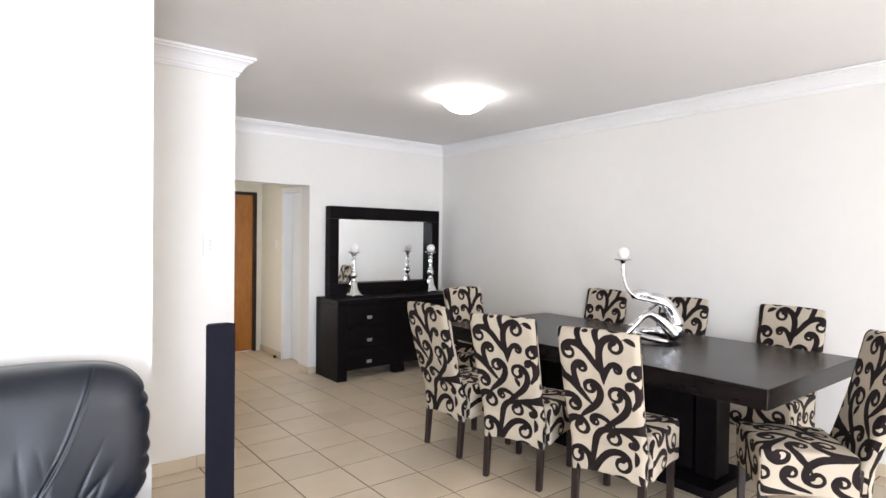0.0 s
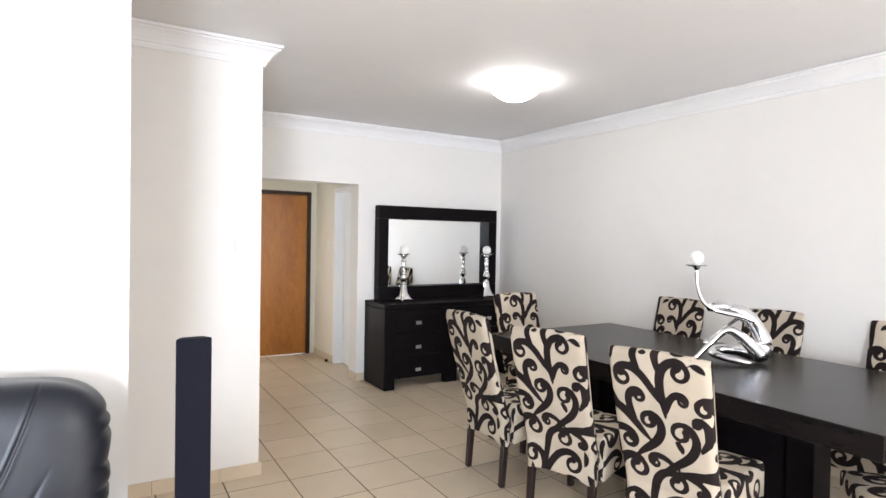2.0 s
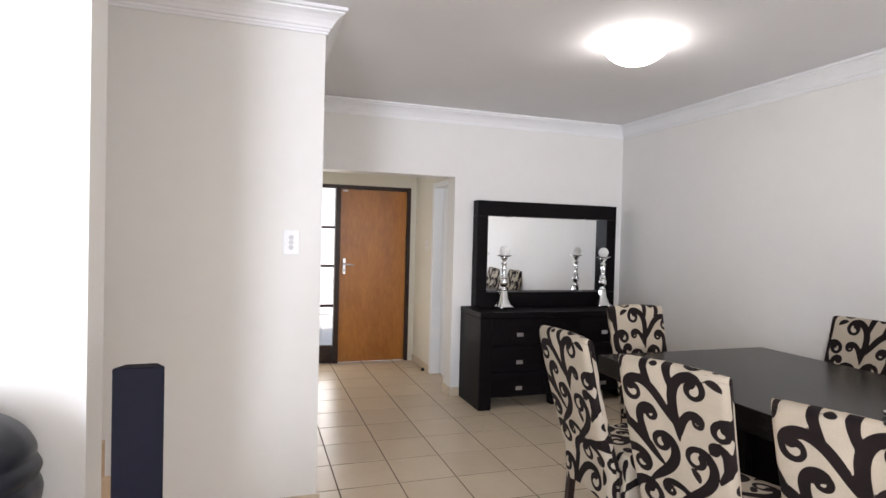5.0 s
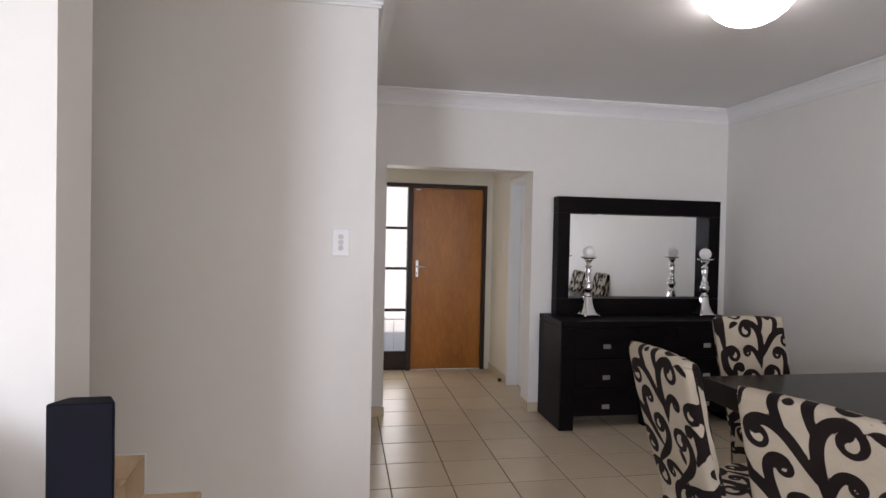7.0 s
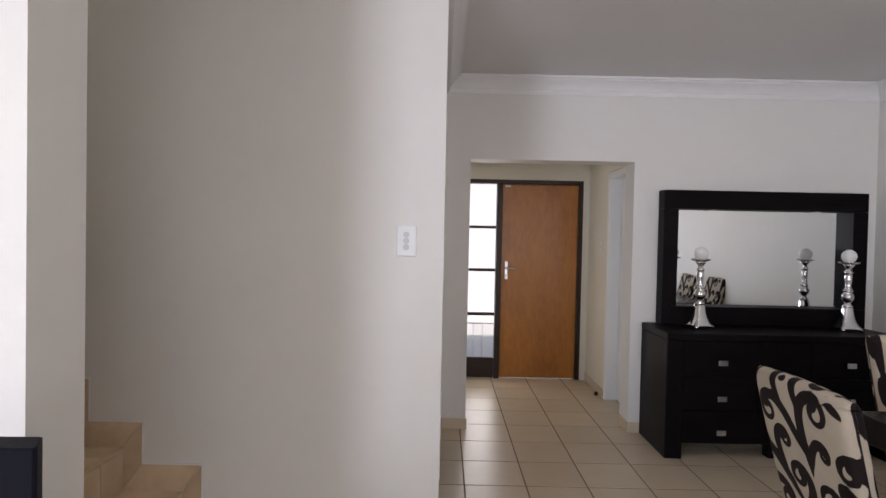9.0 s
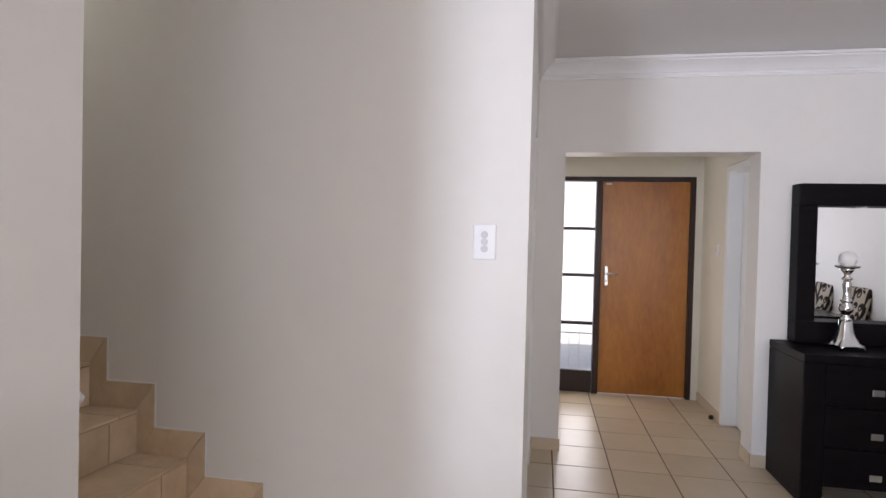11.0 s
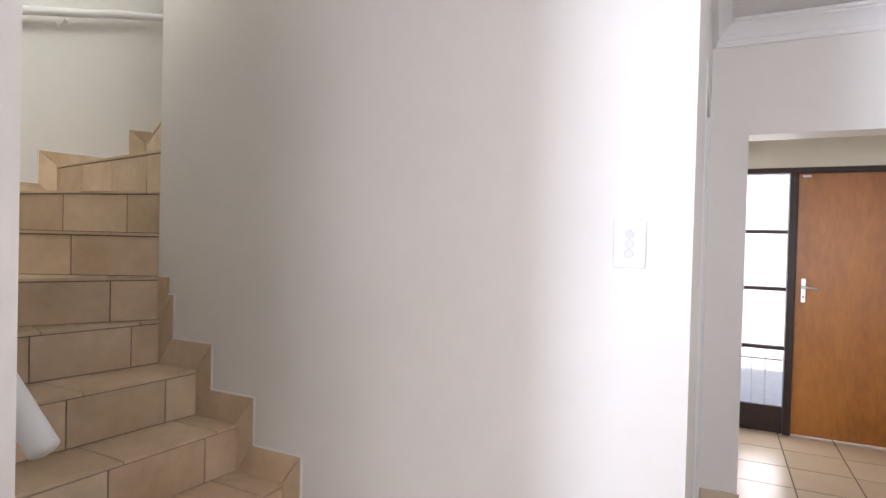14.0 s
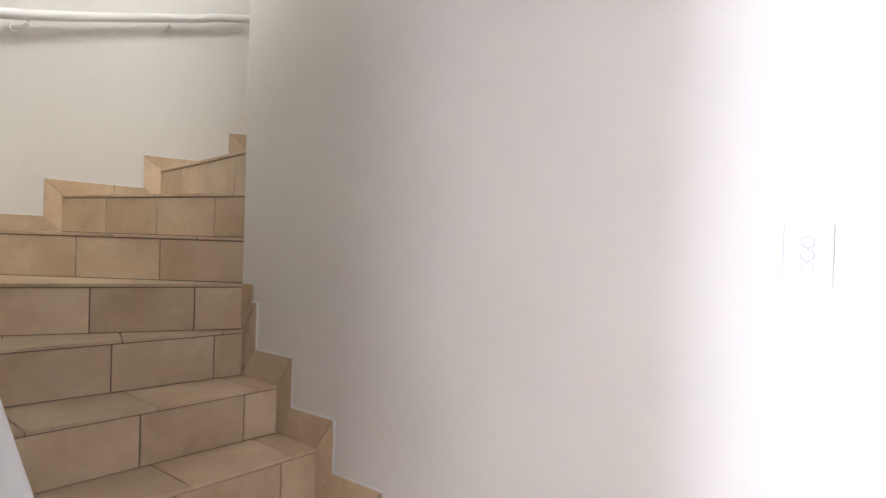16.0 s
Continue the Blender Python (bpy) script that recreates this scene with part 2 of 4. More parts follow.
def smooth_path(points, per=6):
    """Catmull-Rom through the points; extra numbers such as a radius run along."""
    pts = [np.array(p, float) for p in points]
    pts = [2 * pts[0] - pts[1]] + pts + [2 * pts[-1] - pts[-2]]
    out = []
    for i in range(1, len(pts) - 2):
        p0, p1, p2, p3 = pts[i - 1:i + 3]
        for k in range(per):
            t = k / per
            out.append(0.5 * (2 * p1 + (p2 - p0) * t + (2 * p0 - 5 * p1 + 4 * p2 - p3) * t * t + (3 * p1 - p0 - 3 * p2 + p3) * t ** 3))
    out.append(pts[-2])
    return out


def limb(bm, points, steps=12, per=6):
    path = smooth_path(points, per)
    return add_tube(bm, [p[:3] for p in path], [max(p[3], 0.001) for p in path], steps)


def prism(bm, outline, z0, z1):
    """An upright prism over a plan outline."""
    lo = [bm.verts.new((x, y, z0)) for x, y in outline]
    hi = [bm.verts.new((x, y, z1)) for x, y in outline]
    n = len(outline)
    for i in range(n):
        bm.faces.new((lo[i], lo[(i + 1) % n], hi[(i + 1) % n], hi[i]))
    bm.faces.new(lo[::-1])
    bm.faces.new(hi)
    return bm


# ---- plan ----
CEIL = 2.634
X_RIGHT, Y_BACK, X_LEFT = 4.905, -3.6, -3.6
Y_MIRROR, Y_STAIR, X_PASSAGE = 5.55, 3.665, 1.692
PIER_X, PIER_Y0, PIER_Y1 = 0.94, 2.33, 2.50
Y_FRONT = 7.115
PITCH, TILE_X, TILE_Y = 0.36, 2.2, 3.5
NEWEL = (-0.31, 3.70)
OUTER = 1.20
RISER = 0.1765
UPPER = 5.3

# walls
bm = bmesh.new()
add_box(bm, NEWEL[0], X_PASSAGE, Y_STAIR, 3.80, 0, UPPER)
structure("wall_stair", bm, M_WALL, "off-white painted plaster wall beside the tiled stairs", "wall")
bm = bmesh.new()
add_box(bm, 1.55, X_PASSAGE, 3.80, 4.45, 0, CEIL + 0.2)
add_box(bm, 1.55, X_PASSAGE, 5.30, Y_MIRROR, 0, CEIL + 0.2)
add_box(bm, 1.55, X_PASSAGE, 4.45, 5.30, 2.12, CEIL + 0.2)
structure("wall_passage", bm, M_WALL, "off-white painted wall with a doorway under the stairs", "wall")
bm = bmesh.new()
add_box(bm, 0.3, 1.88, Y_MIRROR, 5.75, 0, CEIL + 0.2)
add_box(bm, 3.10, X_RIGHT, Y_MIRROR, 5.75, 0, CEIL + 0.2)
add_box(bm, 1.88, 3.10, Y_MIRROR, 5.75, 2.025, CEIL + 0.2)
structure("wall_mirror", bm, M_WALL, "off-white painted wall with an opening to the entrance hall", "wall")
structure("wall_right", box(X_RIGHT, X_RIGHT + 0.2, Y_BACK, 7.4, 0, CEIL + 0.2), M_WALL, "long off-white painted dining room wall", "wall")
structure("wall_left", box(X_LEFT - 0.2, X_LEFT, Y_BACK, PIER_Y0, 0, CEIL + 0.2), M_WALL, "off-white painted living room wall", "wall")
bm = bmesh.new()
add_box(bm, X_LEFT, -1.75, Y_BACK - 0.2, Y_BACK, 0, CEIL + 0.2)
add_box(bm, -0.45, 2.35, Y_BACK - 0.2, Y_BACK, 0, CEIL + 0.2)
add_box(bm, 4.65, X_RIGHT, Y_BACK - 0.2, Y_BACK, 0, CEIL + 0.2)
add_box(bm, -1.75, -0.45, Y_BACK - 0.2, Y_BACK, 2.15, CEIL + 0.2)
add_box(bm, 2.35, 4.65, Y_BACK - 0.2, Y_BACK, 2.05, CEIL + 0.2)
add_box(bm, 2.35, 4.65, Y_BACK - 0.2, Y_BACK, 0, 0.75)
structure("wall_back", bm, M_WALL, "off-white painted wall round a wide glazed patio door", "wall")
bm = bmesh.new()
add_box(bm, X_LEFT, PIER_X, PIER_Y0, PIER_Y1, 0, CEIL + 0.2)
structure("wall_pier", bm, M_WALL, "off-white painted wall that ends beside the stairs", "wall")

# curved outer wall of the stairwell
arc = [math.radians(a) for a in range(270, 80, -4)]
inner = [(0.94, PIER_Y1)] + [(NEWEL[0] + OUTER * math.cos(a), NEWEL[1] + OUTER * math.sin(a)) for a in arc] + [(1.2, NEWEL[1] + OUTER)]
outerline = [(0.94, PIER_Y1 - 0.1)] + [(NEWEL[0] + (OUTER + 0.15) * math.cos(a), NEWEL[1] + (OUTER + 0.15) * math.sin(a)) for a in arc] + [(1.2, NEWEL[1] + OUTER + 0.15)]
bm = bmesh.new()
columns = []
for k, (p, q) in enumerate(zip(inner, outerline)):
    foot = CEIL + 0.2 if k == 0 else 0.0
    columns.append([bm.verts.new((*p, foot)), bm.verts.new((*p, UPPER)), bm.verts.new((*q, UPPER)), bm.verts.new((*q, foot))])
for a, b in zip(columns, columns[1:]):
    for i in range(4):
        f = bm.faces.new((a[i], a[(i + 1) % 4], b[(i + 1) % 4], b[i]))
        f.smooth = i in (0, 2)
bm.faces.new(columns[0])
bm.faces.new(columns[-1][::-1])
for e in bm.edges:
    if len(e.link_faces) == 2 and abs(e.verts[0].co.z - e.verts[1].co.z) < 0.01 or e.link_faces[0].smooth != e.link_faces[-1].smooth:
        e.smooth = False
structure("wall_stairwell", bm, M_WALL, "curved off-white plaster wall round the winding stairs", "wall")
bm = bmesh.new()
add_box(bm, 1.2, 1.35, 2.4, 5.1, CEIL + 0.2, UPPER)
structure("wall_landing", bm, M_WALL, "off-white painted wall on the upper landing", "wall")
structure("ceiling_stairwell", box(-1.75, 1.35, 2.3, 5.3, UPPER, UPPER + 0.15), M_CEIL, "white painted ceiling over the stairwell", "ceiling")

# passage cupboard room behind the stairs
bm = bmesh.new()
add_box(bm, 0.3, 0.45, 3.80, Y_MIRROR, 0, 2.3)
add_box(bm, 0.45, 1.55, 3.80, Y_MIRROR, 2.3, 2.4)
structure("wall_cupboard", bm, M_WALL, "off-white painted walls of the space under the stairs", "wall")

# hall
bm = bmesh.new()
add_box(bm, 1.73, 1.88, 5.75, Y_FRONT, 0, CEIL + 0.2)
structure("wall_hall_left", bm, M_CREAM, "cream painted entrance hall wall", "wall")
bm = bmesh.new()
add_box(bm, 3.17, 3.36, 6.46, Y_FRONT, 0, CEIL + 0.2)
add_box(bm, 3.17, 3.36, 5.75, 5.882, 0, CEIL + 0.2)
add_box(bm, 3.17, 3.36, 5.882, 6.46, 2.05, CEIL + 0.2)
structure("wall_hall_right", bm, M_CREAM, "cream painted hall wall with a doorway", "wall")
bm = bmesh.new()
add_box(bm, 1.4, 1.90, Y_FRONT, 7.35, 0, CEIL + 0.2)
add_box(bm, 3.105, X_RIGHT, Y_FRONT, 7.35, 0, CEIL + 0.2)
add_box(bm, 1.90, 3.105, Y_FRONT, 7.35, 2.037, CEIL + 0.2)
structure("wall_front", bm, M_CREAM, "cream painted wall round the front door", "wall")

# ceilings
structure("ceiling", box(0.2, X_RIGHT + 0.2, PIER_Y1, Y_MIRROR, CEIL, CEIL + 0.15), M_CEIL, "flat white painted ceiling", "ceiling")
structure("ceiling_living", box(X_LEFT - 0.2, X_RIGHT + 0.2, Y_BACK - 0.2, PIER_Y1, CEIL, CEIL + 0.15), M_CEIL, "flat white painted living room ceiling", "ceiling")
structure("ceiling_hall", box(1.4, X_RIGHT + 0.2, 5.75, 7.4, 2.52, 2.7), M_CEIL, "flat cream painted hall ceiling", "ceiling")


# cornice
CORNICE = [(0.0, -0.125), (0.012, -0.125), (0.012, -0.112), (0.02, -0.112), (0.02, -0.098), (0.028, -0.095), (0.034, -0.082), (0.048, -0.062), (0.066, -0.044), (0.084, -0.032), (0.084, -0.024), (0.1, -0.02), (0.1, -0.004), (0.0, -0.004)]


def cornice(name, corners, label):
    """A plaster cornice swept along the plan corners, the room lying to the left of the way; mitred at the turns."""
    bm = bmesh.new()
    pts = [Vector((x, y)) for x, y in corners]
    rings = []
    for i, p in enumerate(pts):
        before = (p - pts[i - 1]).normalized() if i else (pts[1] - p).normalized()
        after = (pts[i + 1] - p).normalized() if i < len(pts) - 1 else before
        n0, n1 = Vector((-before.y, before.x)), Vector((-after.y, after.x))
        n = (n0 + n1) / (1 + n0.dot(n1))
        rings.append([bm.verts.new((p.x + n.x * d, p.y + n.y * d, CEIL + z)) for d, z in CORNICE])
    for a, b in zip(rings, rings[1:]):
        for k in range(len(CORNICE)):
            j = (k + 1) % len(CORNICE)
            bm.faces.new((a[k], a[j], b[j], b[k]))
    bm.faces.new(rings[0])
    bm.faces.new(rings[-1][::-1])
    return structure(name, bm, M_TRIM, label, "cornice")


cornice("trim_cornice_dining", [(X_RIGHT, Y_BACK + 0.01), (X_RIGHT, Y_MIRROR), (X_PASSAGE, Y_MIRROR), (X_PASSAGE, Y_STAIR), (0.22, Y_STAIR)], "white moulded plaster cornice round the dining room")
cornice("trim_cornice_living", [(PIER_X, PIER_Y0), (X_LEFT, PIER_Y0), (X_LEFT, Y_BACK + 0.01)], "white moulded plaster cornice in the living room")


# ---- stairs ----
def along(p, q, s):
    return (p[0] + (q[0] - p[0]) * s, p[1] + (q[1] - p[1]) * s)


def noses():
    """For each step the plan line of its nosing, from the inner wall to the outer wall."""
    lines = [((0.86, Y_STAIR), (0.83, PIER_Y1)), ((0.62, Y_STAIR), (0.57, PIER_Y1)), ((0.37, Y_STAIR), (0.30, PIER_Y1)), ((0.145, Y_STAIR), (0.05, PIER_Y1)), ((-0.075, Y_STAIR), (-0.2, PIER_Y1))]
    lines.append(((-0.29, Y_STAIR), (NEWEL[0] + OUTER * math.cos(radians(260)), NEWEL[1] + OUTER * math.sin(radians(260)))))
    for a in (241, 215, 191.5, 168.5, 147.5, 124, 98):
        c, s = math.cos(radians(a)), math.sin(radians(a))
        lines.append(((NEWEL[0] + 0.03 + 0.03 * c, NEWEL[1] + 0.03 * s), (NEWEL[0] + OUTER * c, NEWEL[1] + OUTER * s)))
    return lines


NOSES = noses()


def slab(quad, z0, z1):
    """A thin four-cornered plate with softened upper edges."""
    bm = prism(bmesh.new(), quad, z0, z1)
    return bm


def upright(p, q, z0, z1, thick, normal):
    """A plate that stands on the plan line from p to q, thick towards the normal."""
    o = (normal[0] * thick, normal[1] * thick)
    return prism(bmesh.new(), [p, q, (q[0] + o[0], q[1] + o[1]), (p[0] + o[0], p[1] + o[1])], z0, z1)


def unit(p, q):
    d = math.hypot(q[0] - p[0], q[1] - p[1])
    return ((q[0] - p[0]) / d, (q[1] - p[1]) / d), d


bm = bmesh.new()
for k in range(1, len(NOSES)):
    (i0, o0), (i1, o1) = NOSES[k - 1], NOSES[k]
    d, _ = unit(i0, o0)
    prism(bm, [i0, o0, along(o0, o1, 0.5), o1, i1], max(0.0, (k - 2) * RISER), k * RISER - 0.012)
stairs = structure("stairs", bm, M_GROUT, "winding stairs clad in beige ceramic tiles", "stairs")

TREAD_JOINTS = [0.13, 0.12, 0.116, 0.10, 0.085, 0.085, 0.2, 0.2, 0.09, 0.18, 0.3, 0.2]
RISER_JOINTS = [0.16, 0.15, 0.15, 0.144, 0.134, 0.116, 0.185, 0.35, 0.19, 0.184, 0.2, 0.25]
for k in range(1, len(NOSES)):
    (i0, o0), (i1, o1) = NOSES[k - 1], NOSES[k]
    d, wide = unit(i0, o0)
    front = (d[1], -d[0])  # away from the riser, down the stairs
    if front[0] * (i0[0] - i1[0]) + front[1] * (o0[1] - o1[1]) + front[0] * (o0[0] - o1[0]) < 0:
        front = (-front[0], -front[1])
    cuts, s = [0.0], TREAD_JOINTS[k - 1]
    while s < wide - 0.08:
        cuts.append(s / wide)
        s += 0.338
    cuts.append(1.0)
    gap = 0.0024 / wide
    for a, b in zip(cuts, cuts[1:]):
        a, b = a + gap, b - gap
        # tread
        f0, f1 = along(i0, o0, a), along(i0, o0, b)
        f0, f1 = (f0[0] + front[0] * 0.008, f0[1] + front[1] * 0.008), (f1[0] + front[0] * 0.008, f1[1] + front[1] * 0.008)
        r1, r0 = along(i1, o1, b), along(i1, o1, a)
        part("tread_tile", slab([f0, f1, r1, r0], k * RISER - 0.011, k * RISER), M_STEP, stairs)
    cuts, s = [0.0], RISER_JOINTS[k - 1]
    while s < wide - 0.08:
        cuts.append(s / wide)
        s += 0.338
    cuts.append(1.0)
    for a, b in zip(cuts, cuts[1:]):
        part("riser_tile", upright(along(i0, o0, a + gap), along(i0, o0, b - gap), (k - 1) * RISER + 0.003, k * RISER - 0.016, 0.004, front), M_STEP, stairs)


def wall_inner(u):
    return (0.86 - u, Y_STAIR), (0, -1)


BEND = 0.83 - NEWEL[0]


def wall_outer(u):
    if u < BEND:
        return (0.83 - u, PIER_Y1), (0, 1)
    a = radians(270) - (u - BEND) / OUTER
    return (NEWEL[0] + OUTER * math.cos(a), NEWEL[1] + OUTER * math.sin(a)), (-math.cos(a), -math.sin(a))


def skirt_tile(wall, corners, thick=0.009, name="skirting_tile", material=M_STEP):
    """A tile fixed on a wall: four corners as (way along the wall, height), in steps that follow the wall's curve."""
    bm = bmesh.new()
    (ua, za), (ub, zb), (uc, zc), (ud, zd) = corners
    steps = 5
    rows = []
    for s in range(steps + 1):
        t = s / steps
        row = []
        for u, z in ((ua + (ud - ua) * t, za + (zd - za) * t), (ub + (uc - ub) * t, zb + (zc - zb) * t)):
            (x, y), n = wall(u)
            row += [bm.verts.new((x + n[0] * 0.0005, y + n[1] * 0.0005, z)), bm.verts.new((x + n[0] * thick, y + n[1] * thick, z))]
        rows.append(row)
    for a, b in zip(rows, rows[1:]):
        for i, j in ((0, 1), (1, 3), (3, 2), (2, 0)):
            bm.faces.new((a[i], a[j], b[j], b[i]))
    bm.faces.new((rows[0][0], rows[0][2], rows[0][3], rows[0][1]))
    bm.faces.new((rows[-1][0], rows[-1][1], rows[-1][3], rows[-1][2]))
    part(name, bm, material, stairs)


def skirt_run(wall, us, rise=0.108, lead=0.08):
    g = 0.0015
    for k, (u, v) in enumerate(zip(us, us[1:]), 1):
        z0, z1 = (k - 1) * RISER, k * RISER
        for q in ([(u - lead, z1 + rise), (u - lead, z1 + rise + 0.005), (v - lead, z1 + rise + 0.005), (v - lead, z1 + rise)], [(u - lead - 0.005, (z0 + rise) if k > 1 else 0.08), (u - lead - 0.005, z1 + rise + 0.005), (u - lead, z1 + rise + 0.005), (u - lead, (z0 + rise) if k > 1 else 0.08)]):
            skirt_tile(wall, q, 0.006, "paint_edge", M_TRIM)
        if k == 1:
            skirt_tile(wall, [(u - lead, 0.0), (u - lead, z1 + rise), (u, z1 - g), (u, 0.0)])
        else:
            skirt_tile(wall, [(u - lead, z0 + rise + g), (u - lead, z1 + rise), (u - g, z1 - g), (u - g, z0 + g)])
        mid = max(u + 0.1, u + (v - u) * (0.3 + 0.35 * ((k * 7) % 5) / 5))
        if v - u > 0.25:
            skirt_tile(wall, [(u + g, z1), (u - lead + 2 * g, z1 + rise), (mid - g, z1 + rise), (mid - g, z1)])
            skirt_tile(wall, [(mid + g, z1), (mid + g, z1 + rise), (v - lead - g, z1 + rise), (v - g, z1)])
        else:
            skirt_tile(wall, [(u + g, z1), (u - lead + 2 * g, z1 + rise), (v - lead - g, z1 + rise), (v - g, z1)])


skirt_run(wall_inner, [0.86 - n[0][0] for n in NOSES[:6]] + [1.185])
skirt_tile(wall_inner, [(1.105, 6 * RISER + 0.1095), (1.105, 7 * RISER), (1.169, 7 * RISER), (1.169, 6 * RISER + 0.02)])
outer_us = [0.83 - n[1][0] for n in NOSES[:5]] + [BEND + OUTER * radians(270 - a) for a in (260, 241, 215, 191.5, 168.5, 147.5, 124, 98)]
skirt_run(wall_outer, outer_us, 0.072, 0.09)

# handrail on the outer wall
rail = thing("handrail", label="round white painted handrail on the stairwell wall", category="handrail")
bm = bmesh.new()
knots = []
RAIL_END = 3.9
RAIL = smooth_path([(-0.3, 0.87), (0.0, 1.1), (0.57, 1.53), (1.14, 1.92), (1.8, 2.12), (2.4, 2.31), (3.05, 2.515), (3.4, 2.605), (3.65, 2.655), (4.6, 2.75)], 8)
RAIL_U, RAIL_Z = [p[0] for p in RAIL], [p[1] for p in RAIL]
for u in np.linspace(-0.02, RAIL_END, 119):
    z = np.interp(u, RAIL_U, RAIL_Z)
    (x, y), n = wall_outer(u)
    knots.append((x + n[0] * 0.085, y + n[1] * 0.085, z))
add_tube(bm, knots, 0.0225, 16)
part("rail", bm, M_WHITE, rail, smooth=True)
for i in (11, 33, 55, 77, 99):
    x, y, z = knots[i]
    (wx, wy), n = wall_outer(-0.02 + (RAIL_END + 0.02) * i / 118)
    bm = bmesh.new()
    add_tube(bm, [(x, y, z - 0.02), (x, y, z - 0.038), (x - n[0] * 0.02, y - n[1] * 0.02, z - 0.05), (wx, wy, z - 0.05)], 0.009, 10)
    add_tube(bm, [(wx, wy, z - 0.05), (wx + n[0] * 0.006, wy + n[1] * 0.006, z - 0.05)], 0.02, 16)
    part("bracket", bm, M_WHITE, rail, "white bracket")


# ---- doors and windows ----
front = thing("door_front", label="closed varnished orange-brown timber front door in a dark frame", category="door", kind="structure")
part("door_leaf", box(2.285, 3.062, 7.14, 7.18, 0.008, 1.994, 0.003), M_DOOR, front)
bm = bmesh.new()
for x0, x1, z0, z1 in ((3.064, 3.105, 0, 2.037), (2.228, 2.282, 0, 1.996), (1.90, 1.935, 0, 1.996), (1.90, 3.064, 1.996, 2.037)):
    add_box(bm, x0, x1, 7.105, 7.22, z0, z1, 0.004)
part("door_frame", bm, M_FRAME, front, "dark brown timber frame")
part("kick_panel", box(1.936, 2.224, 7.14, 7.18, 0.0, 0.205, 0.003), M_FRAME, front, "dark brown bottom panel")
for z in (0.655, 1.11, 1.55):
    part("glazing_bar", box(1.936, 2.224, 7.13, 7.19, z - 0.014, z + 0.014, 0.003), M_FRAME, front)
for z0, z1 in ((0.206, 0.64), (0.67, 1.095), (1.125, 1.535), (1.565, 1.995)):
    pane = part("pane", box(1.936, 2.224, 7.157, 7.162, z0, z1), M_GLASS, front)
    pane.visible_shadow = False
handle = bmesh.new()
add_box(handle, 2.322, 2.352, 7.132, 7.139, 1.02, 1.20, 0.003)
h = part("handle_plate", handle, M_STEEL, front, "satin steel lock plate")
bm = bmesh.new()
add_tube(bm, [(2.337, 7.132, 1.135), (2.337, 7.09, 1.135), (2.35, 7.08, 1.135), (2.39, 7.08, 1.132), (2.435, 7.083, 1.127)], [0.009, 0.009, 0.01, 0.009, 0.007], 10)
part("lever", bm, M_STEEL, h, smooth=True)
part("keyhole", box(2.333, 2.341, 7.129, 7.1315, 1.05, 1.075, 0.001), M_BLACK, h)
# white catch plate at the top of the leaf
part("catch_plate", box(2.31, 2.365, 7.134, 7.139, 1.965, 1.982, 0.001), M_WHITE, front, "small white catch plate")

# white door of the side room, standing open
side = thing("door_side", label="open white painted door in a white steel frame", category="door", kind="structure")
bm = bmesh.new()
add_box(bm, 3.165, 3.37, 6.40, 6.457, 0, 2.045, 0.006)
add_box(bm, 3.165, 3.37, 5.885, 5.935, 0, 2.045, 0.006)
add_box(bm, 3.165, 3.37, 5.935, 6.40, 1.99, 2.045, 0.006)
part("door_frame", bm, M_WHITE, side)
swing = Matrix.Translation((3.235, 5.945, 0)) @ Matrix.Rotation(radians(-5), 4, "Z")
leaf = part("door_leaf", add_box(bmesh.new(), 0.0, 0.036, 0.012, 0.47, 0.01, 1.98, 0.004, 2, swing), M_WHITE, side)
for z in (0.28, 1.16, 1.82):
    bm = bmesh.new()
    add_tube(bm, [(3.205, 5.944, z - 0.055), (3.205, 5.944, z + 0.055)], 0.01, 10)
    add_box(bm, 3.175, 3.205, 5.9355, 5.94, z - 0.055, z + 0.055)
    part("hinge", bm, M_STEEL, side, "steel hinge")

# frame of the doorway under the stairs
bm = bmesh.new()
for y0, y1, z0, z1 in ((4.452, 4.50, 0, 2.118), (5.25, 5.298, 0, 2.118), (4.50, 5.25, 2.07, 2.118)):
    add_box(bm, 1.54, 1.696, y0, y1, z0, z1, 0.006)
tagged(new("door_cupboard", finish("door_cupboard", bm, M_WHITE)), "white painted door frame of the space under the stairs", "door frame", kind="structure")

# glazed patio door behind
patio = thing("window_patio", label="wide white framed glazed patio door", category="window", kind="structure")
bm = bmesh.new()
for x in (-1.75, -1.12, -0.5):
    add_box(bm, x, x + 0.05, -3.72, -3.66, 0, 2.15, 0.004)
for z in (0.0, 2.1):
    add_box(bm, -1.70, -0.5, -3.715, -3.665, z, z + 0.05, 0.004)
part("window_frame", bm, M_WHITE, patio)
dining_window = thing("window_dining", label="white framed window behind the dining table", category="window", kind="structure")
bm = bmesh.new()
for x in (2.35, 3.475, 4.60):
    add_box(bm, x, x + 0.05, -3.72, -3.66, 0.75, 2.05, 0.004)
for z in (0.75, 2.0):
    add_box(bm, 2.40, 4.60, -3.715, -3.665, z, z + 0.05, 0.004)
part("window_frame", bm, M_WHITE, dining_window)

# plain walls that close the upper landing
bm = bmesh.new()
add_box(bm, -3.0, 1.4, 6.0, 6.15, CEIL + 0.2, UPPER)
add_box(bm, -3.0, -2.85, 2.3, 6.0, CEIL + 0.2, UPPER)
structure("wall_upper", bm, M_WALL, "off-white painted walls of the upper landing", "wall")

